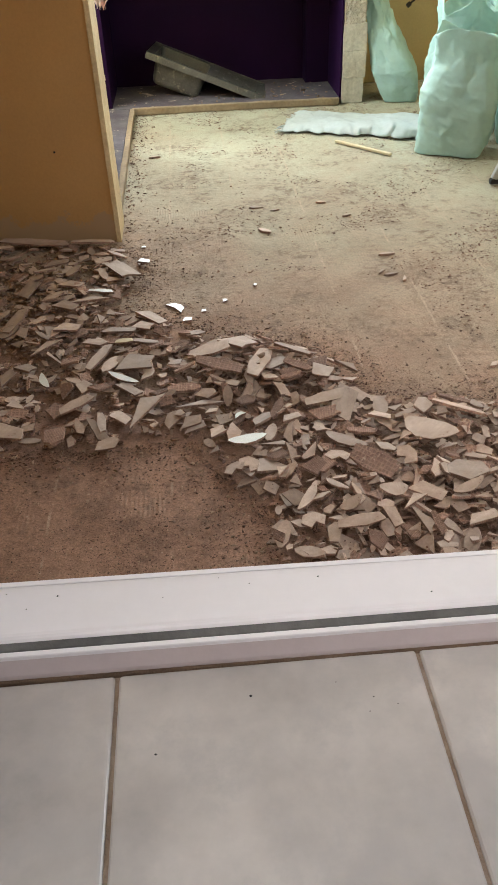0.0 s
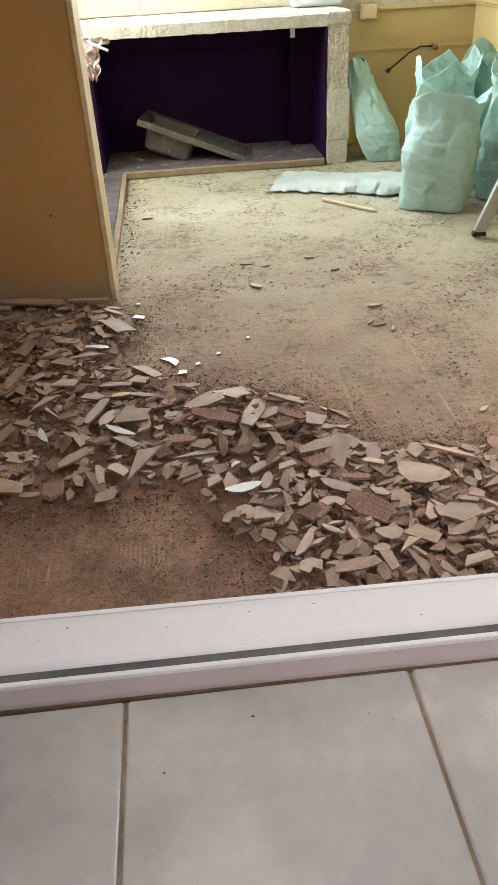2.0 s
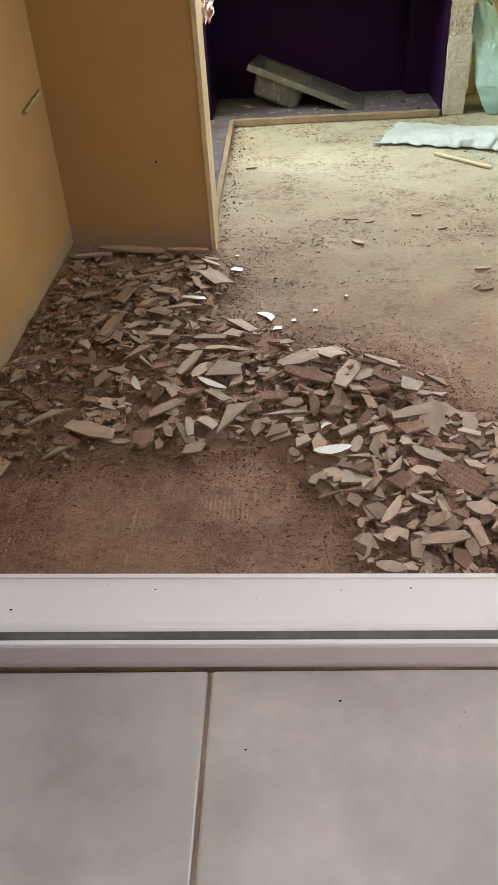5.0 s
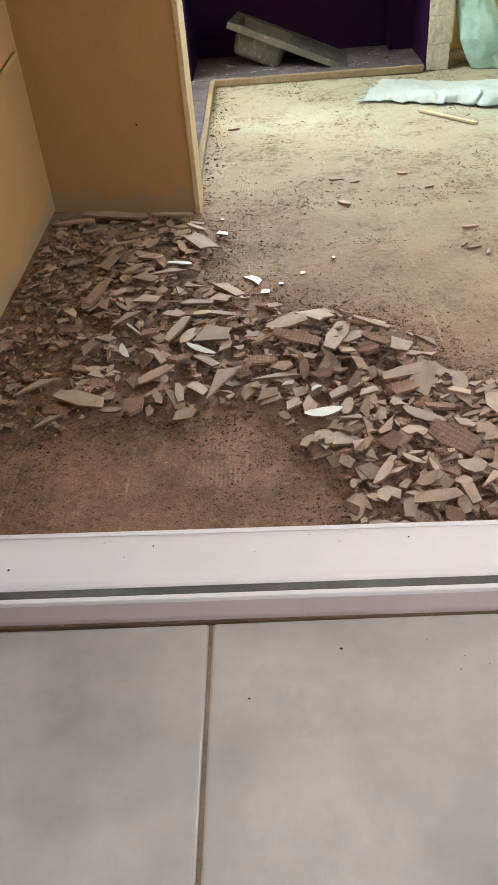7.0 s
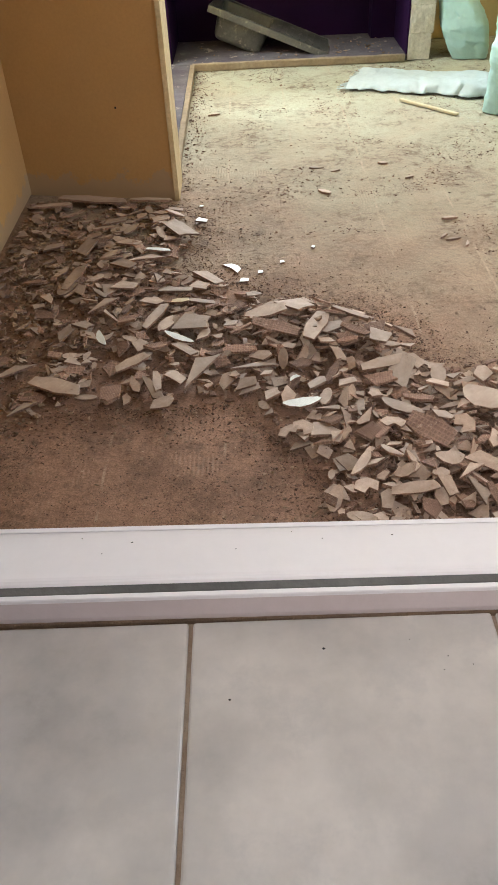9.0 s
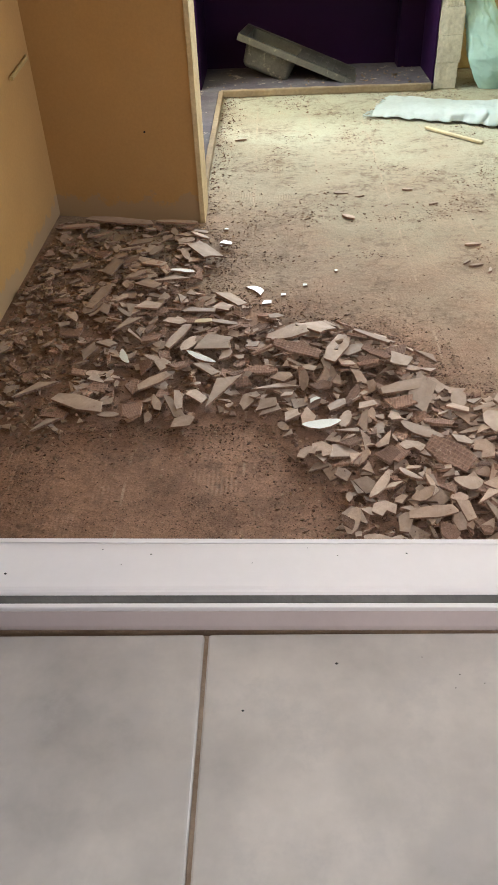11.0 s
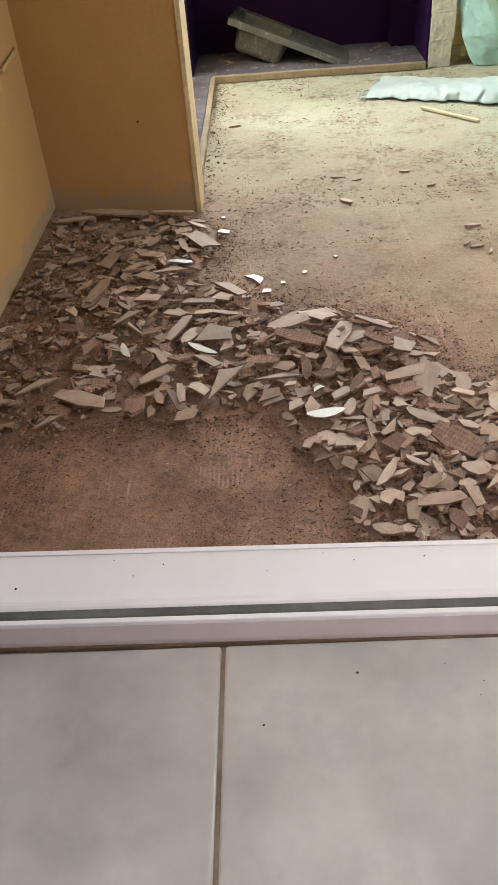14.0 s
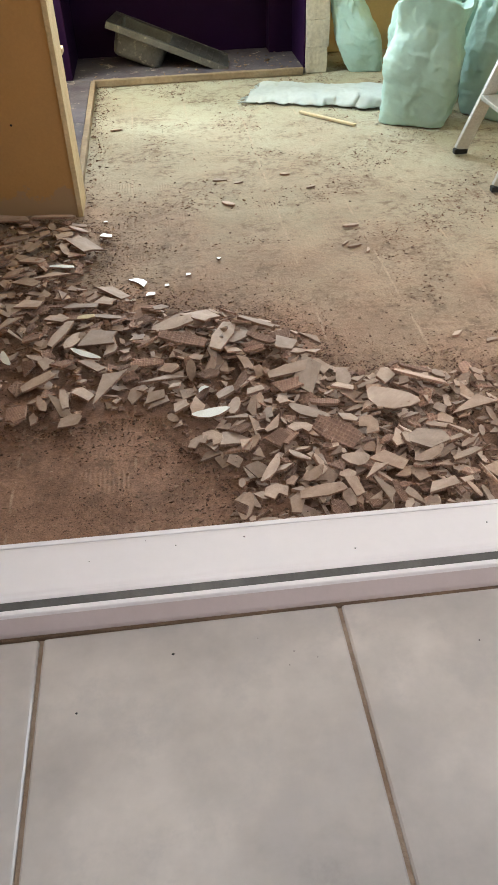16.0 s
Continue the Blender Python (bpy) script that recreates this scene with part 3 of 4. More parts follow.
def sack_mesh(w, d, h, seed, lean=(0, 0), rim=0.12, profile=FULL, peaks=4):
    """A full woven sack: boxy foot, stiff creased flanks, gathered neck and an open, pointed mouth."""
    bm = bmesh.new()
    nu, nv = 34, 17
    rnd = random.Random(int(seed * 10))
    rows = []
    for j in range(nv + 1):
        t = j / nv
        ring = []
        for i in range(nu):
            a = 2 * math.pi * (i + 0.5 * (j % 2) + rnd.uniform(-0.35, 0.35)) / nu
            c, s = math.cos(a), math.sin(a)
            p = 7.0 - 4.4 * min(1, t * 1.25)
            r = along(profile, t) * (abs(c) ** p + abs(s) ** p) ** (-1 / p)
            r *= 1 + 0.12 * noise.noise(Vector((c * 1.3 + seed, s * 1.3, t * 2.4)))
            x, y = w / 2 * r * c, d / 2 * r * s
            q = Vector((x, y, t * h))
            fold = abs(noise.noise(Vector((q.x * 5 + seed, q.y * 5, q.z * 8 + q.x * 6))))
            out = min(1.0, t * 5 + 0.1) * (0.016 * (0.28 - fold) + rnd.uniform(-0.0045, 0.0045))
            g = max(0.0, 1 - abs(t - 0.78) / 0.2)
            out += 0.022 * g * noise.noise(Vector((c * 4 + seed, s * 4, t * 3)))
            z = h * (t + (rnd.uniform(-0.4, 0.4) / nv if 0 < j < nv else 0))
            if t > 0.72:
                u = (t - 0.72) / 0.28
                k = (a / (2 * math.pi) * peaks + seed + 0.35 * noise.noise(Vector((c, s, seed * 3)))) % 1.0
                z += rim * u * u * ((1 - 2 * abs(k - 0.5)) * 2.2 - 1.0)
                out += 0.035 * u * noise.noise(Vector((c * 2.2, s * 2.2, seed + 4)))
            n = Vector((x, y)).normalized()
            ring.append(bm.verts.new((x + n.x * out + lean[0] * t * h, y + n.y * out + lean[1] * t * h, max(0.0, z))))
        rows.append(ring)
    for r0, r1 in zip(rows, rows[1:]):
        for i in range(nu):
            bm.faces.new((r0[i], r0[(i + 1) % nu], r1[(i + 1) % nu], r1[i]))
    bm.faces.new(rows[0][::-1])
    crumple(bm, 3, 1)
    for v in bm.verts:
        q = Vector((v.co.x * 10 + seed, v.co.y * 10, v.co.z * 34 + v.co.x * 12))
        out = Vector((v.co.x, v.co.y, 0)).normalized()
        v.co += out * (0.010 * abs(noise.noise(q)) + 0.004 * abs(noise.noise(q * 2.3)))
    return bm, rows


def sack(x, y, w, d, h, seed, label, turn=0, **k):
    th = empty("rubble_sack", x, y)
    tagged(th, label, "sack", "sacks of rubble")
    bm, rows = sack_mesh(w, d, h, seed, **k)
    rot = pose(x, y, 0, 0, 0, turn)
    bm.transform(rot)
    body = part("sack_body", bm, M_SACK, th, "", True)
    sol = body.modifiers.new("cloth", "SOLIDIFY")
    sol.thickness, sol.offset = 0.002, -1
    # rubble just below the mouth
    bm = bmesh.new()
    bmesh.ops.create_grid(bm, x_segments=12, y_segments=12, size=0.5)
    lean = k.get("lean", (0, 0))
    for v in bm.verts:
        s = 0.30
        v.co = Vector((v.co.x * w * s + lean[0] * h * 0.58, v.co.y * d * s + lean[1] * h * 0.58, h * 0.60 + 0.03 * noise.noise(v.co * 9 + Vector((seed, 0, 0)))))
    bm.transform(rot)
    part("rubble_filling", bm, M_CRUMB, th, "broken tile rubble")
    return th


sack(1.46, 4.16, 0.37, 0.27, 0.56, 1.3, "large mint woven sack of rubble with an open creased mouth", -30, rim=0.035, lean=(0.08, 0.10), peaks=3)
sack(1.47, 5.28, 0.25, 0.26, 0.60, 4.1, "dusty mint sack slumped against the counter pillar", -12, rim=0.02, profile=LIMP, lean=(-0.34, 0.12), peaks=2)
sack(1.64, 4.62, 0.36, 0.30, 0.64, 7.7, "mint woven sack of rubble standing behind another sack", 8, rim=0.06)
sack(1.93, 4.20, 0.32, 0.32, 0.68, 9.2, "mint woven sack of rubble beside the step ladder", 35, rim=0.04)
sack(1.97, 4.72, 0.34, 0.34, 0.68, 12.4, "mint woven sack of rubble against the yellow wall", 10, rim=0.06)


def plastic_sheet():
    """An empty white sack lying flat and crumpled, one end under the full sack."""
    bm = bmesh.new()
    bmesh.ops.create_grid(bm, x_segments=26, y_segments=9, size=0.5)
    rnd = random.Random(5)
    for v in bm.verts:
        u, w = v.co.x + 0.5, v.co.y
        edge = abs(2 * w)
        hgt = (0.014 + 0.055 * u) * (1 - edge ** 5) + (0.030 * abs(noise.noise(Vector((u * 5, w * 2 + u * 3, 2)))) + 0.007 * rnd.random()) * (1 - edge ** 4)
        yc = 4.86 - 0.40 * u + 0.03 * noise.noise(Vector((u * 3, 0, 5)))
        wid = 0.40 - 0.14 * u + 0.05 * rnd.uniform(-1, 1)
        v.co = Vector((0.70 + 0.86 * u + w * 0.2 + 0.014 * rnd.uniform(-1, 1), yc + w * wid, max(0.003, hgt)))
    crumple(bm, 3, 1)
    for v in bm.verts:
        v.co.z += 0.006 * abs(noise.noise(v.co * 30)) + 0.002
    return bm


sheet = tagged(link("empty_sack", plastic_sheet(), M_SHEET, None, "", True), "crumpled empty white plastic sack lying on the floor", "sack")
sol = sheet.modifiers.new("cloth", "SOLIDIFY")
sol.thickness, sol.offset = 0.003, 1


def frayed_edge():
    """Loose threads and torn teeth along the open end of the empty sack."""
    bm = bmesh.new()
    rnd = random.Random(12)
    for k in range(46):
        w = -0.5 + k / 45
        x, y, n = 0.71 + w * 0.2, 4.86 + w * 0.42, rnd.uniform(0.015, 0.07)
        tube(bm, [(x + 0.012, y, 0.009), (x - n * 0.5, y + rnd.uniform(-0.01, 0.01), 0.008 + rnd.random() * 0.006), (x - n, y + rnd.uniform(-0.02, 0.02), 0.004)], 0.0022, 4)
    return bm


part("frayed_edge", frayed_edge(), M_SHEET, sheet, "frayed white plastic threads")
stick = boxed(-0.19, 0.19, -0.011, 0.011, 0.0, 0.012, 0.002)
stick.transform(pose(1.01, 4.26, 0.002, 0, 0, -50))
tagged(link("wood_batten", stick, M_STICK), "pale thin wooden batten lying on the floor", "batten")

# ---- step ladder ----


def bar(a, b, w, d, th, name, material, parent, label=""):
    a, b = Vector(a), Vector(b)
    z = (b - a).normalized()
    y = z.cross(Vector((1, 0, 0))).normalized()
    x = y.cross(z)
    m = Matrix.Translation(a) @ Matrix((x, y, z)).transposed().to_4x4()
    L = (b - a).length
    bm = bmesh.new()
    # channel profile: a web and two flanges
    box(bm, -w / 2, w / 2, -d / 2, -d / 2 + th, 0, L, 0.001, 1, None)
    box(bm, -w / 2, -w / 2 + th, -d / 2 + th, d / 2, 0, L, 0.001, 1, None)
    box(bm, w / 2 - th, w / 2, -d / 2 + th, d / 2, 0, L, 0.001, 1, None)
    bm.transform(m)
    return part(name, bm, material, parent, label)


def ladder():
    th = empty("step_ladder", 1.6, 3.4)
    tagged(th, "aluminium step ladder with black rubber feet", "ladder")
    yl, yn = 3.61, 3.12
    lean = 0.36
    for y in (yl, yn):
        s = 1 if y == yl else -1
        rail = bar((1.53, y, 0.02), (1.53 + 1.3 * lean, y - s * 0.06, 1.3), 0.06, 0.026, 0.003, "front_rail", M_ALU, th)
        part("foot", boxed(1.497, 1.563, y - 0.016, y + 0.016, 0.0, 0.024, 0.005), M_RUBBER, rail, "black rubber foot")
        rear = bar((2.07, y + s * 0.03, 0.02), (1.99, y - s * 0.05, 1.3), 0.035, 0.022, 0.003, "rear_rail", M_ALU, th)
        part("foot", boxed(2.045, 2.095, y + s * 0.03 - 0.016, y + s * 0.03 + 0.016, 0.0, 0.03, 0.005), M_RUBBER, rear, "black rubber foot")
    for z in (0.27, 0.54, 0.81, 1.08):
        x = 1.53 + z * lean
        i = 0.02 + 0.05 * z
        part("step", boxed(x - 0.05, x + 0.09, yn + i, yl - i, z - 0.02, z, 0.004), M_ALU, th)


ladder()

# ---- sink ----


def sink():
    th = empty("steel_sink", 0.2, 5.5, 0.03)
    tagged(th, "dusty stainless steel sink lying tilted in the niche", "sink")
    m = Matrix.Translation((0.575, 5.33, 0.04)) @ Euler((radians(-2), radians(20.5), radians(-9))).to_matrix().to_4x4()
    L, W = 0.80, 0.40

    def put(bm):
        bm.transform(m)
        return bm

    bm = bmesh.new()
    x0, x1, y0, y1 = -L, 0, 0, W
    bx0, bx1, by0, by1 = -L + 0.05, -L + 0.40, 0.05, W - 0.05
    for a in ((x0, bx0, y0, y1), (bx1, x1, y0, y1), (bx0, bx1, y0, by0), (bx0, bx1, by1, y1)):
        box(bm, *a, -0.004, 0.0)
    plate = part("drainboard", put(bm), M_STEEL, th)
    for a in ((x0, x1, y0 - 0.003, y0), (x0, x1, y1, y1 + 0.003)):
        part("rim", put(boxed(*a, -0.036, 0.004, 0.0012)), M_STEEL, th)
    for a in ((x0 - 0.003, x0, y0, y1), (x1, x1 + 0.003, y0, y1)):
        part("rim", put(boxed(*a, -0.036, 0.004, 0.0012)), M_STEEL, th)
    bm = boxed(bx0, bx1, by0, by1, -0.185, -0.004)
    top = [f for f in bm.faces if f.normal.z > 0.9]
    bmesh.ops.delete(bm, geom=top, context="FACES")
    for v in bm.verts:
        if v.co.z < -0.1:
            v.co.x += 0.02 if v.co.x < (bx0 + bx1) / 2 else -0.02
            v.co.y += 0.015 if v.co.y < W / 2 else -0.015
    bmesh.ops.bevel(bm, geom=[e for e in bm.edges if not e.is_boundary], offset=0.035, segments=5, affect="EDGES", profile=0.5)
    part("bowl", put(bm), M_STEEL, th, "dull dented steel bowl", True)
    for k in range(7):
        x = -0.34 + k * 0.045
        part("drain_rib", put(boxed(x, x + 0.012, 0.06, W - 0.06, 0.0, 0.004, 0.002)), M_STEEL, plate)


sink()

# ---- loose bits at the broken counter end ----
rag = bmesh.new()
bmesh.ops.create_grid(rag, x_segments=26, y_segments=34, size=0.5)
for v in rag.verts:
    u, w = v.co.x, 0.5 - v.co.y
    q = Vector((u * 3.0, w * 3.0, 4.0))
    wide = 0.15 - 0.09 * w + 0.03 * noise.noise(Vector((w * 6, 1, 2)))
    v.co = Vector((-0.395 + u * wide + 0.02 * noise.noise(q), YC + 0.0 - 0.02 * w + 0.05 * noise.noise(q * 1.7) + 0.03 * abs(noise.noise(q * 4)), 0.835 - 0.23 * w + 0.03 * noise.noise(Vector((u * 9, w, 0))) * w))
tagged(link("hanging_rag", rag, M_RAG, None, "", True), "torn pink and grey rag hanging from the broken counter end", "rag")
tagged(link("plastic_pipe", tube(bmesh.new(), [(-0.46, YC + 0.06, 0.84), (-0.38, YC - 0.01, 0.805), (-0.285, YC - 0.05, 0.765)], 0.008, 8), M_PIPE, None, "", True), "thin white plastic pipe sticking out of the broken counter", "pipe")

# ---- rubble ----
rng = random.Random(7)
OUTLINE = [(-0.90, 3.22), (-0.28, 3.08), (-0.16, 2.94), (-0.22, 2.55), (0.05, 2.33), (0.38, 2.20), (0.50, 2.05), (0.50, 1.90), (0.70, 1.85), (0.95, 1.82), (1.45, 1.74), (1.45, 0.62),
           (0.28, 0.62), (0.20, 1.28), (0.19, 1.46), (0.07, 1.60), (0.02, 1.74), (-0.10, 1.75), (-0.22, 1.72), (-0.42, 1.75), (-0.90, 1.64)]


def inside(x, y, poly=OUTLINE):
    hit = False
    for (x0, y0), (x1, y1) in zip(poly, poly[1:] + poly[:1]):
        if (y0 > y) != (y1 > y) and x < (x1 - x0) * (y - y0) / (y1 - y0) + x0:
            hit = not hit
    return hit


def edge_gap(x, y):
    best = 9.0
    for (x0, y0), (x1, y1) in zip(OUTLINE, OUTLINE[1:] + OUTLINE[:1]):
        dx, dy = x1 - x0, y1 - y0
        t = max(0, min(1, ((x - x0) * dx + (y - y0) * dy) / (dx * dx + dy * dy)))
        best = min(best, math.hypot(x - x0 - t * dx, y - y0 - t * dy))
    return best


def shard_data(n, size, ratio, th, rnd):
    """Verts, faces and material slots of one broken piece of tile: glazed face up, clay body below."""
    angs = sorted(rnd.random() * 2 * math.pi for _ in range(n))
    if max((b - a) % (2 * math.pi) for a, b in zip(angs, angs[1:] + angs[:1])) > 2.7:
        angs = [2 * math.pi * (i + 0.6 * rnd.random()) / n for i in range(n)]
    pts = []
    for a in angs:
        r = 0.5 * size * (0.75 + 0.35 * rnd.random())
        pts.append((r * math.cos(a), r * ratio * math.sin(a)))
    if rnd.random() < 0.2:
        # a shell-shaped flake with two curved edges
        c = rnd.uniform(0.5, 1.0)
        pts = [(0.5 * size * math.cos(a), 0.5 * size * ratio * (0.55 if math.sin(a) < 0 else c) * math.copysign(abs(math.sin(a)) ** 1.25, math.sin(a))) for a in [2 * math.pi * i / 9 for i in range(9)]]
    # one edge broken in a curve
    return shard_solid(pts, th, rnd)


def shard_solid(pts, th, rnd):
    k = rnd.randrange(len(pts))
    (ax, ay), (bx, by) = pts[k], pts[(k + 1) % len(pts)]
    dent = (rnd.random() - 0.35) * 0.22
    mid = []
    for t in (0.3, 0.65):
        x, y = ax + (bx - ax) * t, ay + (by - ay) * t
        mid.append((x * (1 - dent), y * (1 - dent)))
    pts[k + 1:k + 1] = mid
    m = len(pts)
    v = [(x, y, th / 2) for x, y in pts]
    v += [(x * 1.02 + th * 0.25 * (rnd.random() - 0.3), y * 1.02 + th * 0.25 * (rnd.random() - 0.3), th / 2 - th * 0.18) for x, y in pts]
    v += [(x * (0.93 + 0.12 * rnd.random()), y * (0.93 + 0.12 * rnd.random()), -th / 2) for x, y in pts]
    f, s = [tuple(range(m))], [0]
    for a in (0, m):
        for i in range(m):
            j = (i + 1) % m
            f.append((a + i, a + m + i, a + m + j, a + j))
            s.append(0 if a == 0 else 1)
    f.append(tuple(range(3 * m - 1, 2 * m - 1, -1)))
    s.append(1)
    return v, f, s


def shard_mesh(data, glaze):
    v, f, s = data
    me = bpy.data.meshes.new("tile_shard")
    me.from_pydata(v, [], f)
    me.materials.append(glaze), me.materials.append(M_TERRA_PIECE)
    me.polygons.foreach_set("material_index", s)
    return me


CELL, GX, GY = 0.02, -1.0, 0.5
hmap = np.zeros((140, 160))


def mound(x, y):
    """How high the heap stands."""
    h = 0.004
    for cx, cy, sx, sy, a in ((0.24, 2.02, 0.26, 0.17, 0.034), (0.60, 1.52, 0.30, 0.24, 0.040), (-0.30, 2.2, 0.26, 0.4, 0.010), (1.1, 1.3, 0.3, 0.4, 0.035), (0.48, 1.15, 0.3, 0.3, 0.030)):
        h += a * math.exp(-((x - cx) / sx) ** 2 - ((y - cy) / sy) ** 2)
    return h


def seat(x, y, r, th, flat, top=False):
    """Height and tilt at which a piece comes to rest, and raises the heap there."""
    i0, i1 = int((x - r - GX) / CELL), int((x + r - GX) / CELL) + 1
    j0, j1 = int((y - r - GY) / CELL), int((y + r - GY) / CELL) + 1
    i0, j0, i1, j1 = max(i0, 0), max(j0, 0), min(i1, 139), min(j1, 159)
    a = hmap[i0:i1 + 1, j0:j1 + 1]
    hi = float(np.percentile(a, 88 if top else 65))
    w, d = max((i1 - i0) * CELL, 0.02), max((j1 - j0) * CELL, 0.02)
    sx = float(a[-1].mean() - a[0].mean()) / w
    sy = float(a[:, -1].mean() - a[:, 0].mean()) / d
    roof = (0.018 + mound(x, y) * 1.15) * (1.3 if top else 1.0)
    z = min(hi, roof)
    hmap[i0:i1 + 1, j0:j1 + 1] = np.maximum(a, np.minimum(a + th * 0.6, roof + th))
    t = (1.0 - flat) * min(1.15, 0.45 + mound(x, y) / 0.05)
    return z, -math.atan(sx) * 0.8 + rng.gauss(0, 0.27) * t, math.atan(sy) * 0.8 + rng.gauss(0, 0.27) * t


def spot(margin=0.0):
    while True:
        x, y = rng.uniform(-0.9, 1.3), rng.uniform(0.95, 3.25)
        if inside(x, y) and (edge_gap(x, y) > margin * rng.random()):
            # the far corner and the left flank are thinner
            if x < -0.56 and rng.random() < 0.4 or rng.random() > 0.42 + mound(x, y) / 0.06:
                continue
            return x, y


def settle(x, y, size, th, angle, flat=0.3, flip=False, top=False):
    z, ty, tx = seat(x, y, size * 0.38, th, flat, top)
    lift = abs(math.sin(tx)) * size * 0.16 + abs(math.sin(ty)) * size * 0.16
    m = Matrix.Translation((x, y, z + th / 2 + lift - 0.001)) @ Euler((tx, ty, 0)).to_matrix().to_4x4() @ Matrix.Rotation(angle, 4, "Z")
    return m @ Matrix.Rotation(math.pi, 4, "X") if flip else m


def scatter(count, low, high, flat, flip_chance, margin=0.02):
    """Many pieces joined into one mesh's worth of data."""
    V, F, S, base = [], [], [], 0
    for _ in range(count):
        x, y = spot(margin)
        size = low + (high - low) * rng.random() ** 2.0
        th = rng.choice((0.005, 0.006, 0.007, 0.008))
        v, f, s = shard_data(rng.choice((3, 4, 4, 5)), size, rng.uniform(0.35, 0.9), th, rng)
        m = settle(x, y, size, th, rng.random() * 6.28, flat, rng.random() < flip_chance)
        V += [tuple(m @ Vector(p)) for p in v]
        F += [tuple(i + base for i in q) for q in f]
        S += s
        base += len(v)
    return V, F, S


heap = empty("tile_rubble", 0.1, 2.0)
tagged(heap, "heap of broken beige floor tiles with terracotta backs", "rubble")


def joined(name, data, mats, parent, label):
    V, F, S = data
    me = bpy.data.meshes.new(name)
    me.from_pydata(V, [], F)
    for x in mats:
        me.materials.append(x)
    me.polygons.foreach_set("material_index", S)
    ob = new(name, me)
    ob.parent = parent
    ob.matrix_parent_inverse = parent.matrix_basis.inverted()
    return tagged(ob, label, "", "", "stuff")


joined("shard_bed", scatter(2300, 0.010, 0.042, 0.1, 0.45, 0.0), (M_GAP_DARK, M_TERRA), heap, "small broken tile bits under the heap")
joined("shard_layer", scatter(1750, 0.034, 0.090, 0.05, 0.3, 0.01), (M_GLAZE, M_TERRA), heap, "broken tile pieces within the heap")
pool = [shard_data(rng.choice((3, 4, 4, 5, 5, 6)), 1.0, rng.uniform(0.32, 0.85), 0.10, rng) for _ in range(48)]
pool_mesh = [shard_mesh(([(x, y, z) for x, y, z in v], f, s), M_GLAZE_PIECE) for v, f, s in pool]


def shard(x, y, size, angle, flat=0.35, flip=False, mesh=None, label="", ratio=1.0):
    me = mesh or rng.choice(pool_mesh)
    ob = new("tile_shard", me)
    th = 0.0078
    m = settle(x, y, size, th, angle, flat, flip, mesh is not None)
    ob.parent = heap
    ob.matrix_parent_inverse = heap.matrix_basis.inverted()
    ob.matrix_basis = m @ Matrix.Diagonal((size, size * ratio, th / 0.10, 1))
    if label:
        tagged(ob, label)
    return ob


for k in range(200):
    x, y = spot(0.03)
    small = 0.75 if x > 0.25 and y < 1.75 else 1.0
    shard(x, y, small * (0.065 + 0.05 * rng.random() ** 1.4), rng.random() * 6.28, 0.2, rng.random() < 0.25)

# the larger pieces on top, zone by zone: x, y, length, turn, breadth, form (10 and more: back of the tile up)
LENS = [(0.5 * math.cos(a), 0.17 * math.copysign(abs(math.sin(a)) ** 1.3, math.sin(a)) + 0.04 * math.cos(2 * a)) for a in [2 * math.pi * i / 11 for i in range(11)]]
FORMS = ([(-0.5, -0.22), (0.22, -0.36), (0.5, 0.10), (0.30, 0.36), (-0.28, 0.30)], [(-0.5, -0.30), (0.5, 0.02), (0.12, 0.34)], [(-0.5, -0.10), (0.1, -0.19), (0.5, -0.12), (0.42, 0.14), (-0.1, 0.20), (-0.46, 0.13)],
         [(-0.42, -0.3), (0.38, -0.36), (0.5, 0.2), (-0.1, 0.42)], LENS,
         [(-0.5, -0.28), (0.46, -0.34), (0.5, 0.22), (-0.22, 0.36)], [(-0.5, -0.34), (0.30, -0.40), (0.5, 0.34), (-0.30, 0.40)], [(-0.5, -0.2), (0.0, -0.1), (0.5, -0.2), (0.3, 0.25), (0.0, 0.34), (-0.32, 0.22)],
         [(-0.5, -0.1), (-0.2, -0.4), (0.05, -0.12), (0.3, -0.36), (0.5, 0.1), (0.15, 0.38), (-0.3, 0.3)])
form_mesh = [[shard_mesh(shard_solid(list(f), 0.1, rng), M_GLAZE_PIECE) for _ in range(2)] for f in FORMS]
LEFT_NEAR = [(-0.16, 2.11, 0.145, 0.1, 0.75, 3), (-0.12, 1.86, 0.202, 0.7, 0.75, 1), (-0.4, 2.38, 0.103, 0.0, 0.75, 3), (-0.42, 2.72, 0.107, -0.2, 0.7, 3), (-0.34, 2.58, 0.159, -0.0, 0.45, 1), (-0.42, 2.54, 0.118, -0.5, 0.5, 3), (-0.57, 2.7, 0.153, 1.3, 0.5, 6), (-0.71, 2.73, 0.109, 0.6, 0.5, 3), (-0.21, 2.32, 0.105, 0.0, 0.55, 5), (-0.29, 2.25, 0.084, -0.0, 0.6, 0), (-0.27, 2.15, 0.166, 1.2, 0.55, 2), (-0.36, 2.13, 0.106, -0.5, 0.7, 13), (-0.5, 2.13, 0.073, -0.4, 0.9, 3), (-0.32, 1.91, 0.115, 0.5, 0.9, 2), (-0.53, 1.81, 0.224, -0.4, 0.9, 2), (-0.68, 1.91, 0.162, 0.5, 0.5, 1)]
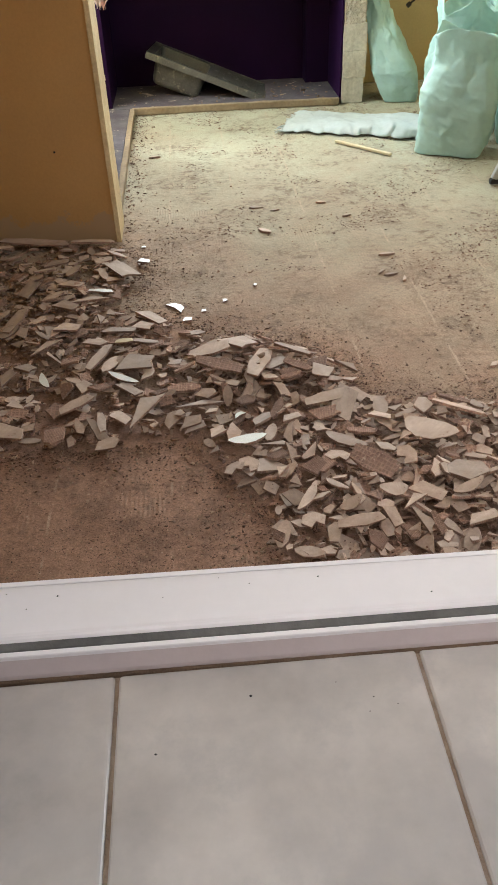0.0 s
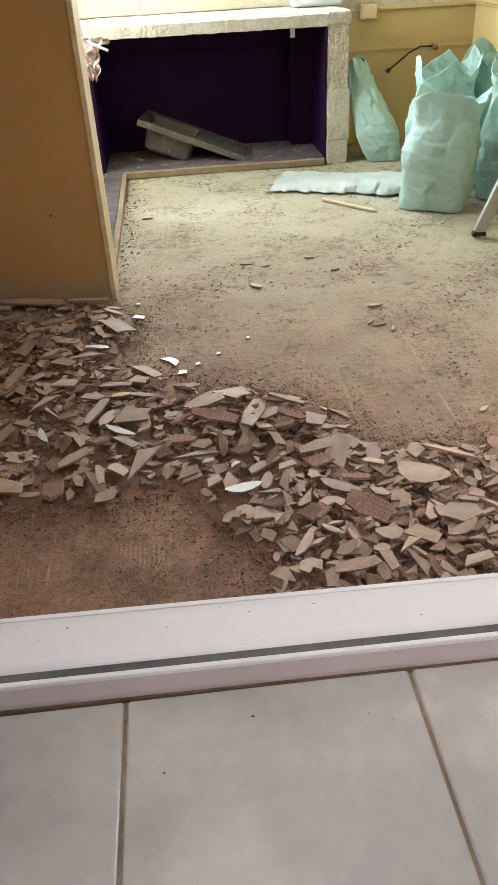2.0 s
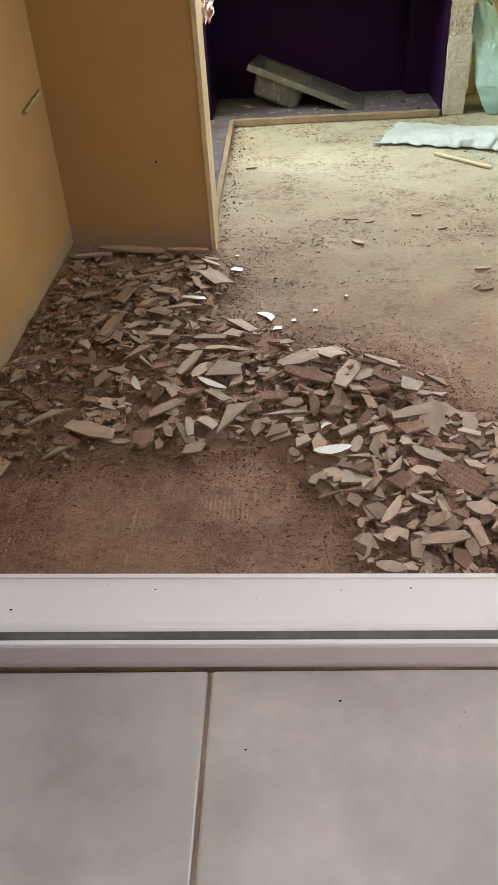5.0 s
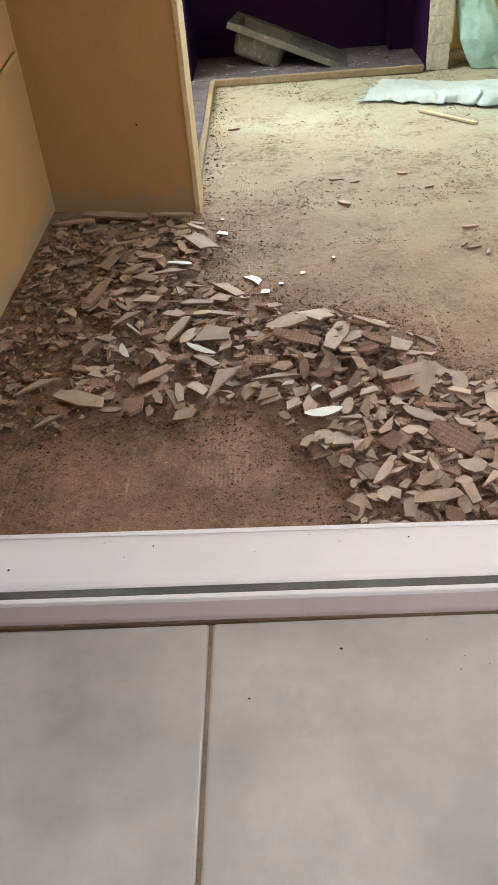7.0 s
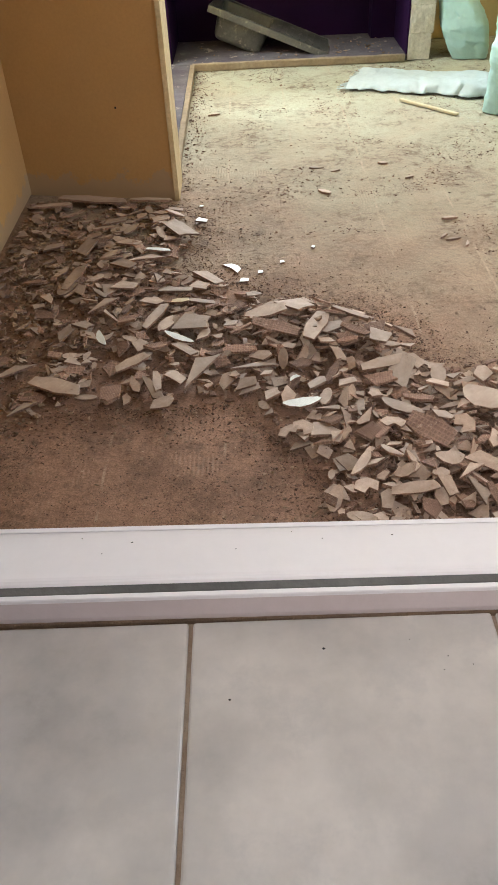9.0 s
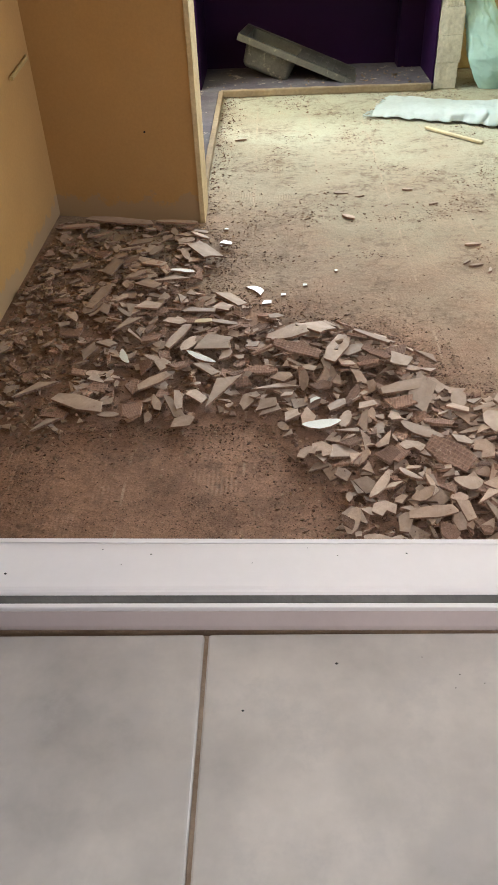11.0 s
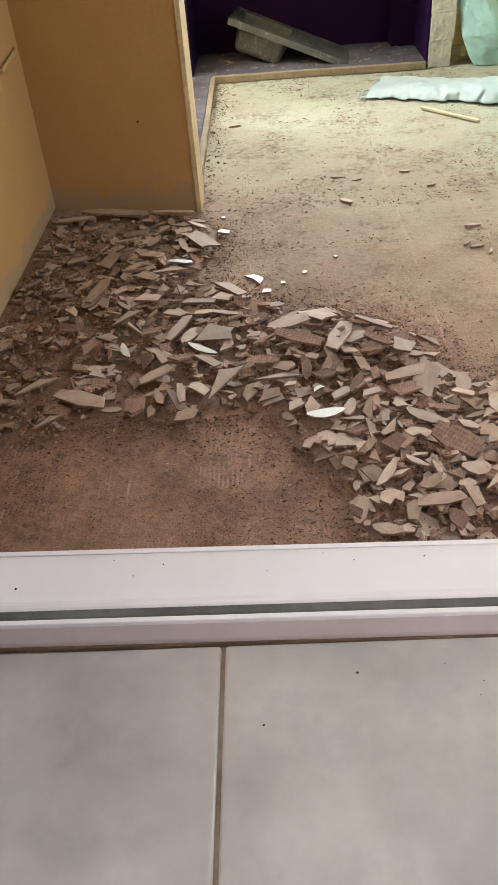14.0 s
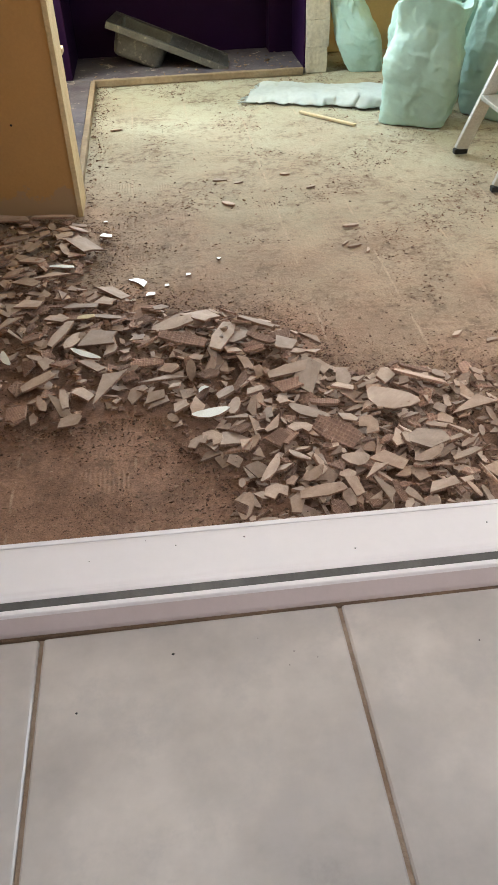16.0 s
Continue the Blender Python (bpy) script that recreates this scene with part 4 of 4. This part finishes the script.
LEFT_REST = [(-0.65, 2.23, 0.102, -0.3, 0.8, 13), (-0.45, 2.25, 0.126, 0.5, 0.5, 1), (-0.17, 1.98, 0.091, -0.7, 0.6, 5), (-0.23, 2.82, 0.167, -0.9, 0.6, 6), (-0.11, 2.41, 0.123, -0.7, 0.6, 5), (-0.13, 2.24, 0.106, -0.3, 0.7, 2), (-0.5, 2.92, 0.118, 0.3, 0.6, 3), (-0.53, 2.86, 0.092, 0.2, 0.7, 2), (-0.14, 2.35, 0.083, -0.2, 0.7, 3), (-0.24, 1.81, 0.099, -1.4, 0.7, 2), (-0.22, 1.72, 0.076, 0.3, 0.7, 0), (-0.58, 2.45, 0.167, 1.3, 0.8, 2), (-0.26, 1.99, 0.08, 0.4, 0.6, 13), (-0.61, 1.73, 0.097, 0.4, 0.5, 1), (-0.55, 2.08, 0.087, 0.9, 0.6, 3)]
RIDGE = [(0.08, 2.13, 0.149, -0.1, 1.2, 2), (0.17, 2.17, 0.167, -0.9, 0.6, 3), (0.11, 2.02, 0.169, -0.3, 0.8, 12), (0.23, 2.02, 0.232, 1.2, 0.9, 2), (0.34, 2.08, 0.149, -0.8, 0.6, 2), (0.34, 1.99, 0.105, -0.7, 0.7, 12), (0.5, 2.02, 0.078, -0.7, 0.9, 1), (0.41, 1.96, 0.114, -1.7, 0.8, 3), (0.45, 1.81, 0.161, 1.2, 0.55, 6), (0.41, 1.83, 0.183, 0.4, 0.6, 2), (0.04, 1.86, 0.152, 0.1, 0.4, 1), (0.06, 1.9, 0.067, -0.5, 0.8, 0), (0.07, 1.82, 0.041, 0.0, 0.9, 3), (0.21, 1.77, 0.087, 0.8, 0.6, 0), (0.38, 1.76, 0.106, -0.1, 0.6, 13), (0.24, 1.64, 0.092, -0.5, 0.5, 1)]
SLOPE = [(0.12, 1.57, 0.061, 0.1, 0.9, 8), (0.16, 1.57, 0.074, -0.9, 0.8, 8), (0.23, 1.59, 0.071, 0.3, 0.6, 13), (0.42, 1.63, 0.146, -0.8, 0.75, 4), (0.39, 1.57, 0.074, -0.3, 0.7, 8), (0.26, 1.43, 0.074, -0.9, 0.8, 0), (0.29, 1.42, 0.108, 1.0, 0.75, 4), (0.36, 1.43, 0.09, -1.0, 0.6, 4), (-0.0, 2.04, 0.075, 0.3, 0.7, 12), (0.01, 1.78, 0.074, 0.3, 0.7, 3), (0.17, 1.86, 0.074, 0.4, 0.7, 10), (0.29, 1.76, 0.062, 0.4, 0.7, 5), (0.31, 1.93, 0.07, 0.3, 0.6, 12), (0.08, 1.73, 0.066, 0.6, 0.7, 3), (0.34, 1.54, 0.08, 0.4, 0.9, 13), (0.39, 1.36, 0.062, 0.2, 1.2, 4)]
MOUND = [(0.64, 1.62, 0.168, -0.8, 1.5, 4), (0.51, 1.56, 0.082, -1.4, 0.7, 0), (0.55, 1.5, 0.074, -1.3, 0.8, 8), (0.66, 1.75, 0.097, 1.0, 0.7, 0), (0.7, 1.71, 0.04, 0.1, 1.1, 3), (0.76, 1.73, 0.071, 0.7, 0.9, 4), (0.81, 1.74, 0.068, -1.4, 1.2, 4), (0.68, 1.44, 0.118, -0.6, 1.0, 0), (0.73, 1.49, 0.073, -0.2, 0.7, 2), (0.78, 1.47, 0.083, -0.5, 0.8, 1), (0.49, 1.39, 0.08, 0.2, 1.6, 4), (0.57, 1.38, 0.092, -0.6, 0.6, 5), (0.53, 1.35, 0.084, 0.4, 0.6, 1), (0.54, 1.29, 0.08, -1.5, 0.9, 1), (0.67, 1.38, 0.088, 0.3, 0.9, 4), (0.67, 1.28, 0.081, 0.2, 0.6, 5)]
MOUND_REST = [(0.77, 1.39, 0.084, 0.3, 0.7, 2), (0.74, 1.26, 0.052, -1.0, 0.6, 2), (0.38, 1.35, 0.062, 0.3, 1.4, 4), (0.29, 1.34, 0.068, 0.2, 0.9, 8), (0.39, 1.29, 0.116, 0.1, 0.7, 2), (0.57, 1.28, 0.066, -1.2, 0.8, 12), (0.85, 1.57, 0.149, 0.1, 0.6, 1), (0.75, 1.72, 0.158, -0.3, 0.5, 2), (0.77, 1.76, 0.148, -0.2, 0.4, 12), (0.47, 1.66, 0.086, -0.2, 0.9, 12), (0.47, 1.5, 0.139, -0.7, 1.4, 12), (0.32, 1.53, 0.079, 0.6, 0.8, 13), (0.53, 1.72, 0.068, -0.2, 0.8, 5), (0.6, 1.71, 0.07, 0.3, 0.6, 2), (0.67, 1.51, 0.049, -0.9, 0.7, 10), (0.47, 1.31, 0.06, -1.1, 0.7, 5)]
for zone, flat in ((LEFT_REST, 0.6), (LEFT_NEAR, 0.7), (RIDGE, 0.3), (SLOPE, 0.4), (MOUND_REST, 0.2), (MOUND, 0.4)):
    for x, y, size, turn, breadth, form in zone:
        shard(x, y, min(size, 0.175) * 0.95, turn, flat, form > 9, rng.choice(form_mesh[form % 10]), "", breadth)
white_mesh = [shard_mesh(shard_solid(list(f), 0.1, rng), M_GLAZE_W) for f in (LENS, FORMS[2], FORMS[3], FORMS[7])]
for x, y, size, turn, k, breadth in ((-0.027, 2.54, 0.085, -0.9, 3, 0.8), (0.01, 2.44, 0.04, 0.2, 2, 0.8), (0.162, 1.685, 0.105, 0.05, 0, 1.0), (-0.43, 2.05, 0.075, -1.2, 0, 0.9), (-0.19, 2.03, 0.11, -0.55, 0, 0.6), (-0.30, 2.64, 0.09, 0.0, 1, 0.8), (-0.155, 2.93, 0.055, 0.1, 2, 0.8), (0.15, 1.80, 0.035, 0.5, 3, 0.8)):
    shard(x, y, size, turn, 0.85, False, white_mesh[k], "white glazed tile shard", breadth)

for x, y, size, turn in ((0.07, 2.50, 0.022, 0.3), (0.272, 2.68, 0.018, 1.0), (0.15, 2.57, 0.022, 0.4), (-0.16, 3.10, 0.02, 0.0)):
    shard(x, y, size, turn, 0.95, False, white_mesh[2], "white glazed tile chip")
shard(-0.195, 2.245, 0.06, -0.1, 0.8, False, shard_mesh(shard_solid(list(FORMS[2]), 0.1, rng), M_PLASTIC), "ochre glazed tile shard")
# lengths of torn-off skirting along the foot of the wall end
for x, y, size, turn in ((-0.62, 3.17, 0.30, -0.2), (-0.37, 3.13, 0.18, -0.1), (-0.78, 3.12, 0.16, 0.1)):
    shard(x, y, size, turn, 0.85, False, form_mesh[2][0], "torn-off strip of tile skirting", 0.6)

# ---- crumbs ----


def crumbs(count, place, low, high):
    """Angular grains lying on the floor, one joined mesh."""
    octa = np.array([(1, 0, 0), (-1, 0, 0), (0, 1, 0), (0, -1, 0), (0, 0, 1), (0, 0, -1)], float)
    tri = [(0, 2, 4), (2, 1, 4), (1, 3, 4), (3, 0, 4), (2, 0, 5), (1, 2, 5), (3, 1, 5), (0, 3, 5)]
    V, F = [], []
    for k in range(count):
        x, y, z = place()
        r = low + (high - low) * rng.random() ** 3
        a = rng.random() * 6.28
        c, s = math.cos(a), math.sin(a)
        p = octa * (r * rng.uniform(0.7, 1.5), r * rng.uniform(0.5, 1.1), r * rng.uniform(0.3, 0.7)) * np.random.uniform(0.35, 1.25, (6, 1)) + np.random.uniform(-0.35, 0.35, (6, 3)) * r * (1, 1, 0.3)
        V += [(x + q[0] * c - q[1] * s, y + q[0] * s + q[1] * c, z + q[2] + r * 0.3) for q in p]
        F += [tuple(i + 6 * k for i in t) for t in tri]
    me = bpy.data.meshes.new("floor_crumbs")
    me.from_pydata(V, [], F)
    return me


def near_heap():
    while True:
        x, y = rng.uniform(-0.9, 1.4), rng.uniform(0.7, 3.2)
        g = edge_gap(x, y)
        if rng.random() < (0.09 if inside(x, y) else math.exp(-g / 0.075)):
            i, j = int((x - GX) / CELL), int((y - GY) / CELL)
            return x, y, float(hmap[i, j]) * 0.7


def on_floor():
    while True:
        x, y = rng.uniform(-0.28, 1.9), rng.uniform(2.2, 5.2)
        d = noise.noise(Vector((x * 2.6, y * 2.6, 9))) + 0.5 * noise.noise(Vector((x * 8, y * 8, 2)))
        if rng.random() < max(0.012, 0.04 + 1.6 * d):
            return x, y, 0.0


def on_bare_patch():
    while True:
        x, y = rng.uniform(-0.9, 0.3), rng.uniform(0.8, 1.8)
        d = noise.noise(Vector((x * 4, y * 4, 5))) + 0.6 * noise.noise(Vector((x * 11, y * 11, 1)))
        if not inside(x, y) and rng.random() < max(0.05, 0.2 + 1.2 * d):
            return x, y, 0.0


def left_gravel():
    while True:
        x, y = rng.uniform(-0.9, -0.45), rng.uniform(1.68, 3.0)
        if rng.random() < (-0.42 - x) / 0.4:
            return x, y, float(hmap[int((x - GX) / CELL), int((y - GY) / CELL)]) * 0.9


def by_plinth():
    return -0.262 + abs(rng.gauss(0, 0.05)), rng.uniform(3.25, 5.2), 0.0


def by_sacks():
    return rng.gauss(1.35, 0.16), rng.gauss(4.05, 0.10), 0.0


def on_plinth():
    if rng.random() < 0.5:
        return rng.uniform(0.55, 1.03), rng.gauss(5.5, 0.12), 0.036
    return rng.uniform(-0.6, 1.03), rng.uniform(5.26, 5.8), 0.036


for place, n, lo, hi, mt, lab in ((near_heap, 26000, 0.0008, 0.0055, M_CRUMB, "brown mortar crumbs round the broken tiles"), (on_floor, 11000, 0.0005, 0.0068, M_CRUMB, "scattered mortar crumbs on the screed"),
                                  (on_bare_patch, 16000, 0.0005, 0.0032, M_CRUMB, "fine brown crumbs on the bare screed"), (on_bare_patch, 4500, 0.0006, 0.0040, M_GRAVEL, "fine pale grit on the bare screed"), (near_heap, 5000, 0.0015, 0.0080, M_GRAVEL, "pale mortar grit among the broken tiles"), (left_gravel, 2200, 0.003, 0.015, M_GRAVEL, "broken mortar gravel along the ochre wall"), (by_plinth, 1100, 0.001, 0.009, M_CRUMB, "brown crumbs along the plinth edge"), (by_sacks, 90, 0.002, 0.012, M_RENDER, "pale plaster chips before the sacks"),
                                  (on_plinth, 150, 0.002, 0.016, M_GRAVEL, "plaster crumbs on the niche floor")):
    me = crumbs(n, place, lo, hi)
    me.materials.append(mt)
    tagged(new("mortar_crumbs", me), lab, "crumbs", "", "stuff")

# single shards lying apart on the bare floor
for x, y, size, turn in ((0.365, 3.20, 0.075, -0.7), (0.35, 3.48, 0.07, -0.2), (0.43, 3.43, 0.05, 0.1), (0.655, 3.50, 0.05, 0.0), (0.825, 2.885, 0.07, 0.2), (0.97, 2.02, 0.07, 0.6), (1.07, 1.97, 0.06, 0.2), (-0.13, 4.32, 0.07, 0.0), (0.745, 3.32, 0.05, 0.5), (0.80, 2.70, 0.06, 0.3), (0.84, 2.66, 0.05, 1.2), (0.77, 2.73, 0.04, 0.8)):
    me = rng.choice(pool_mesh)
    ob = new("loose_shard", me)
    ob.matrix_basis = pose(x, y, 0.0015, rng.uniform(-5, 5), rng.uniform(-5, 5), math.degrees(turn)) @ Matrix.Diagonal((size, size * 0.7, 0.09, 1))
    tagged(ob, "single broken tile shard lying on the bare floor", "tile shard", "loose tile shards")

# grit on the sill tiles and the frame
grit = [(0.079, 0.326, 0.0016), (0.024, 0.295, 0.0013), (0.13, 0.33, 0.0006), (0.15, 0.318, 0.0008), (0.163, 0.312, 0.0006), (0.146, 0.309, 0.0007), (0.26, 0.31, 0.0009)]
ledge = [(0.131, 0.406, 0.0011), (0.085, 0.405, 0.0008), (-0.137, 0.392, 0.0016), (-0.041, 0.408, 0.0011), (-0.060, 0.399, 0.0007), (0.202, 0.385, 0.0010), (0.065, 0.412, 0.0006), (0.028, 0.399, 0.0006), (0.295, 0.395, 0.0010), (-0.075, 0.413, 0.0007)]
spots_at = iter([(x, y, SILL, r) for x, y, r in grit] + [(x, y, SILL + 0.0082, r) for x, y, r in ledge])
V, F = [], []
for x, y, z, r in spots_at:
    r *= 0.65
    b = len(V)
    V += [(x + r, y, z), (x, y + r * 0.8, z), (x - r * 1.2, y, z), (x, y - r, z), (x, y, z + r)]
    F += [(b, b + 1, b + 4), (b + 1, b + 2, b + 4), (b + 2, b + 3, b + 4), (b + 3, b, b + 4)]
me = bpy.data.meshes.new("sill_grit")
me.from_pydata(V, [], F)
me.materials.append(M_RUBBER)
tagged(new("sill_grit", me), "tiny dark grit on the tiled sill and white frame", "grit", "", "stuff")
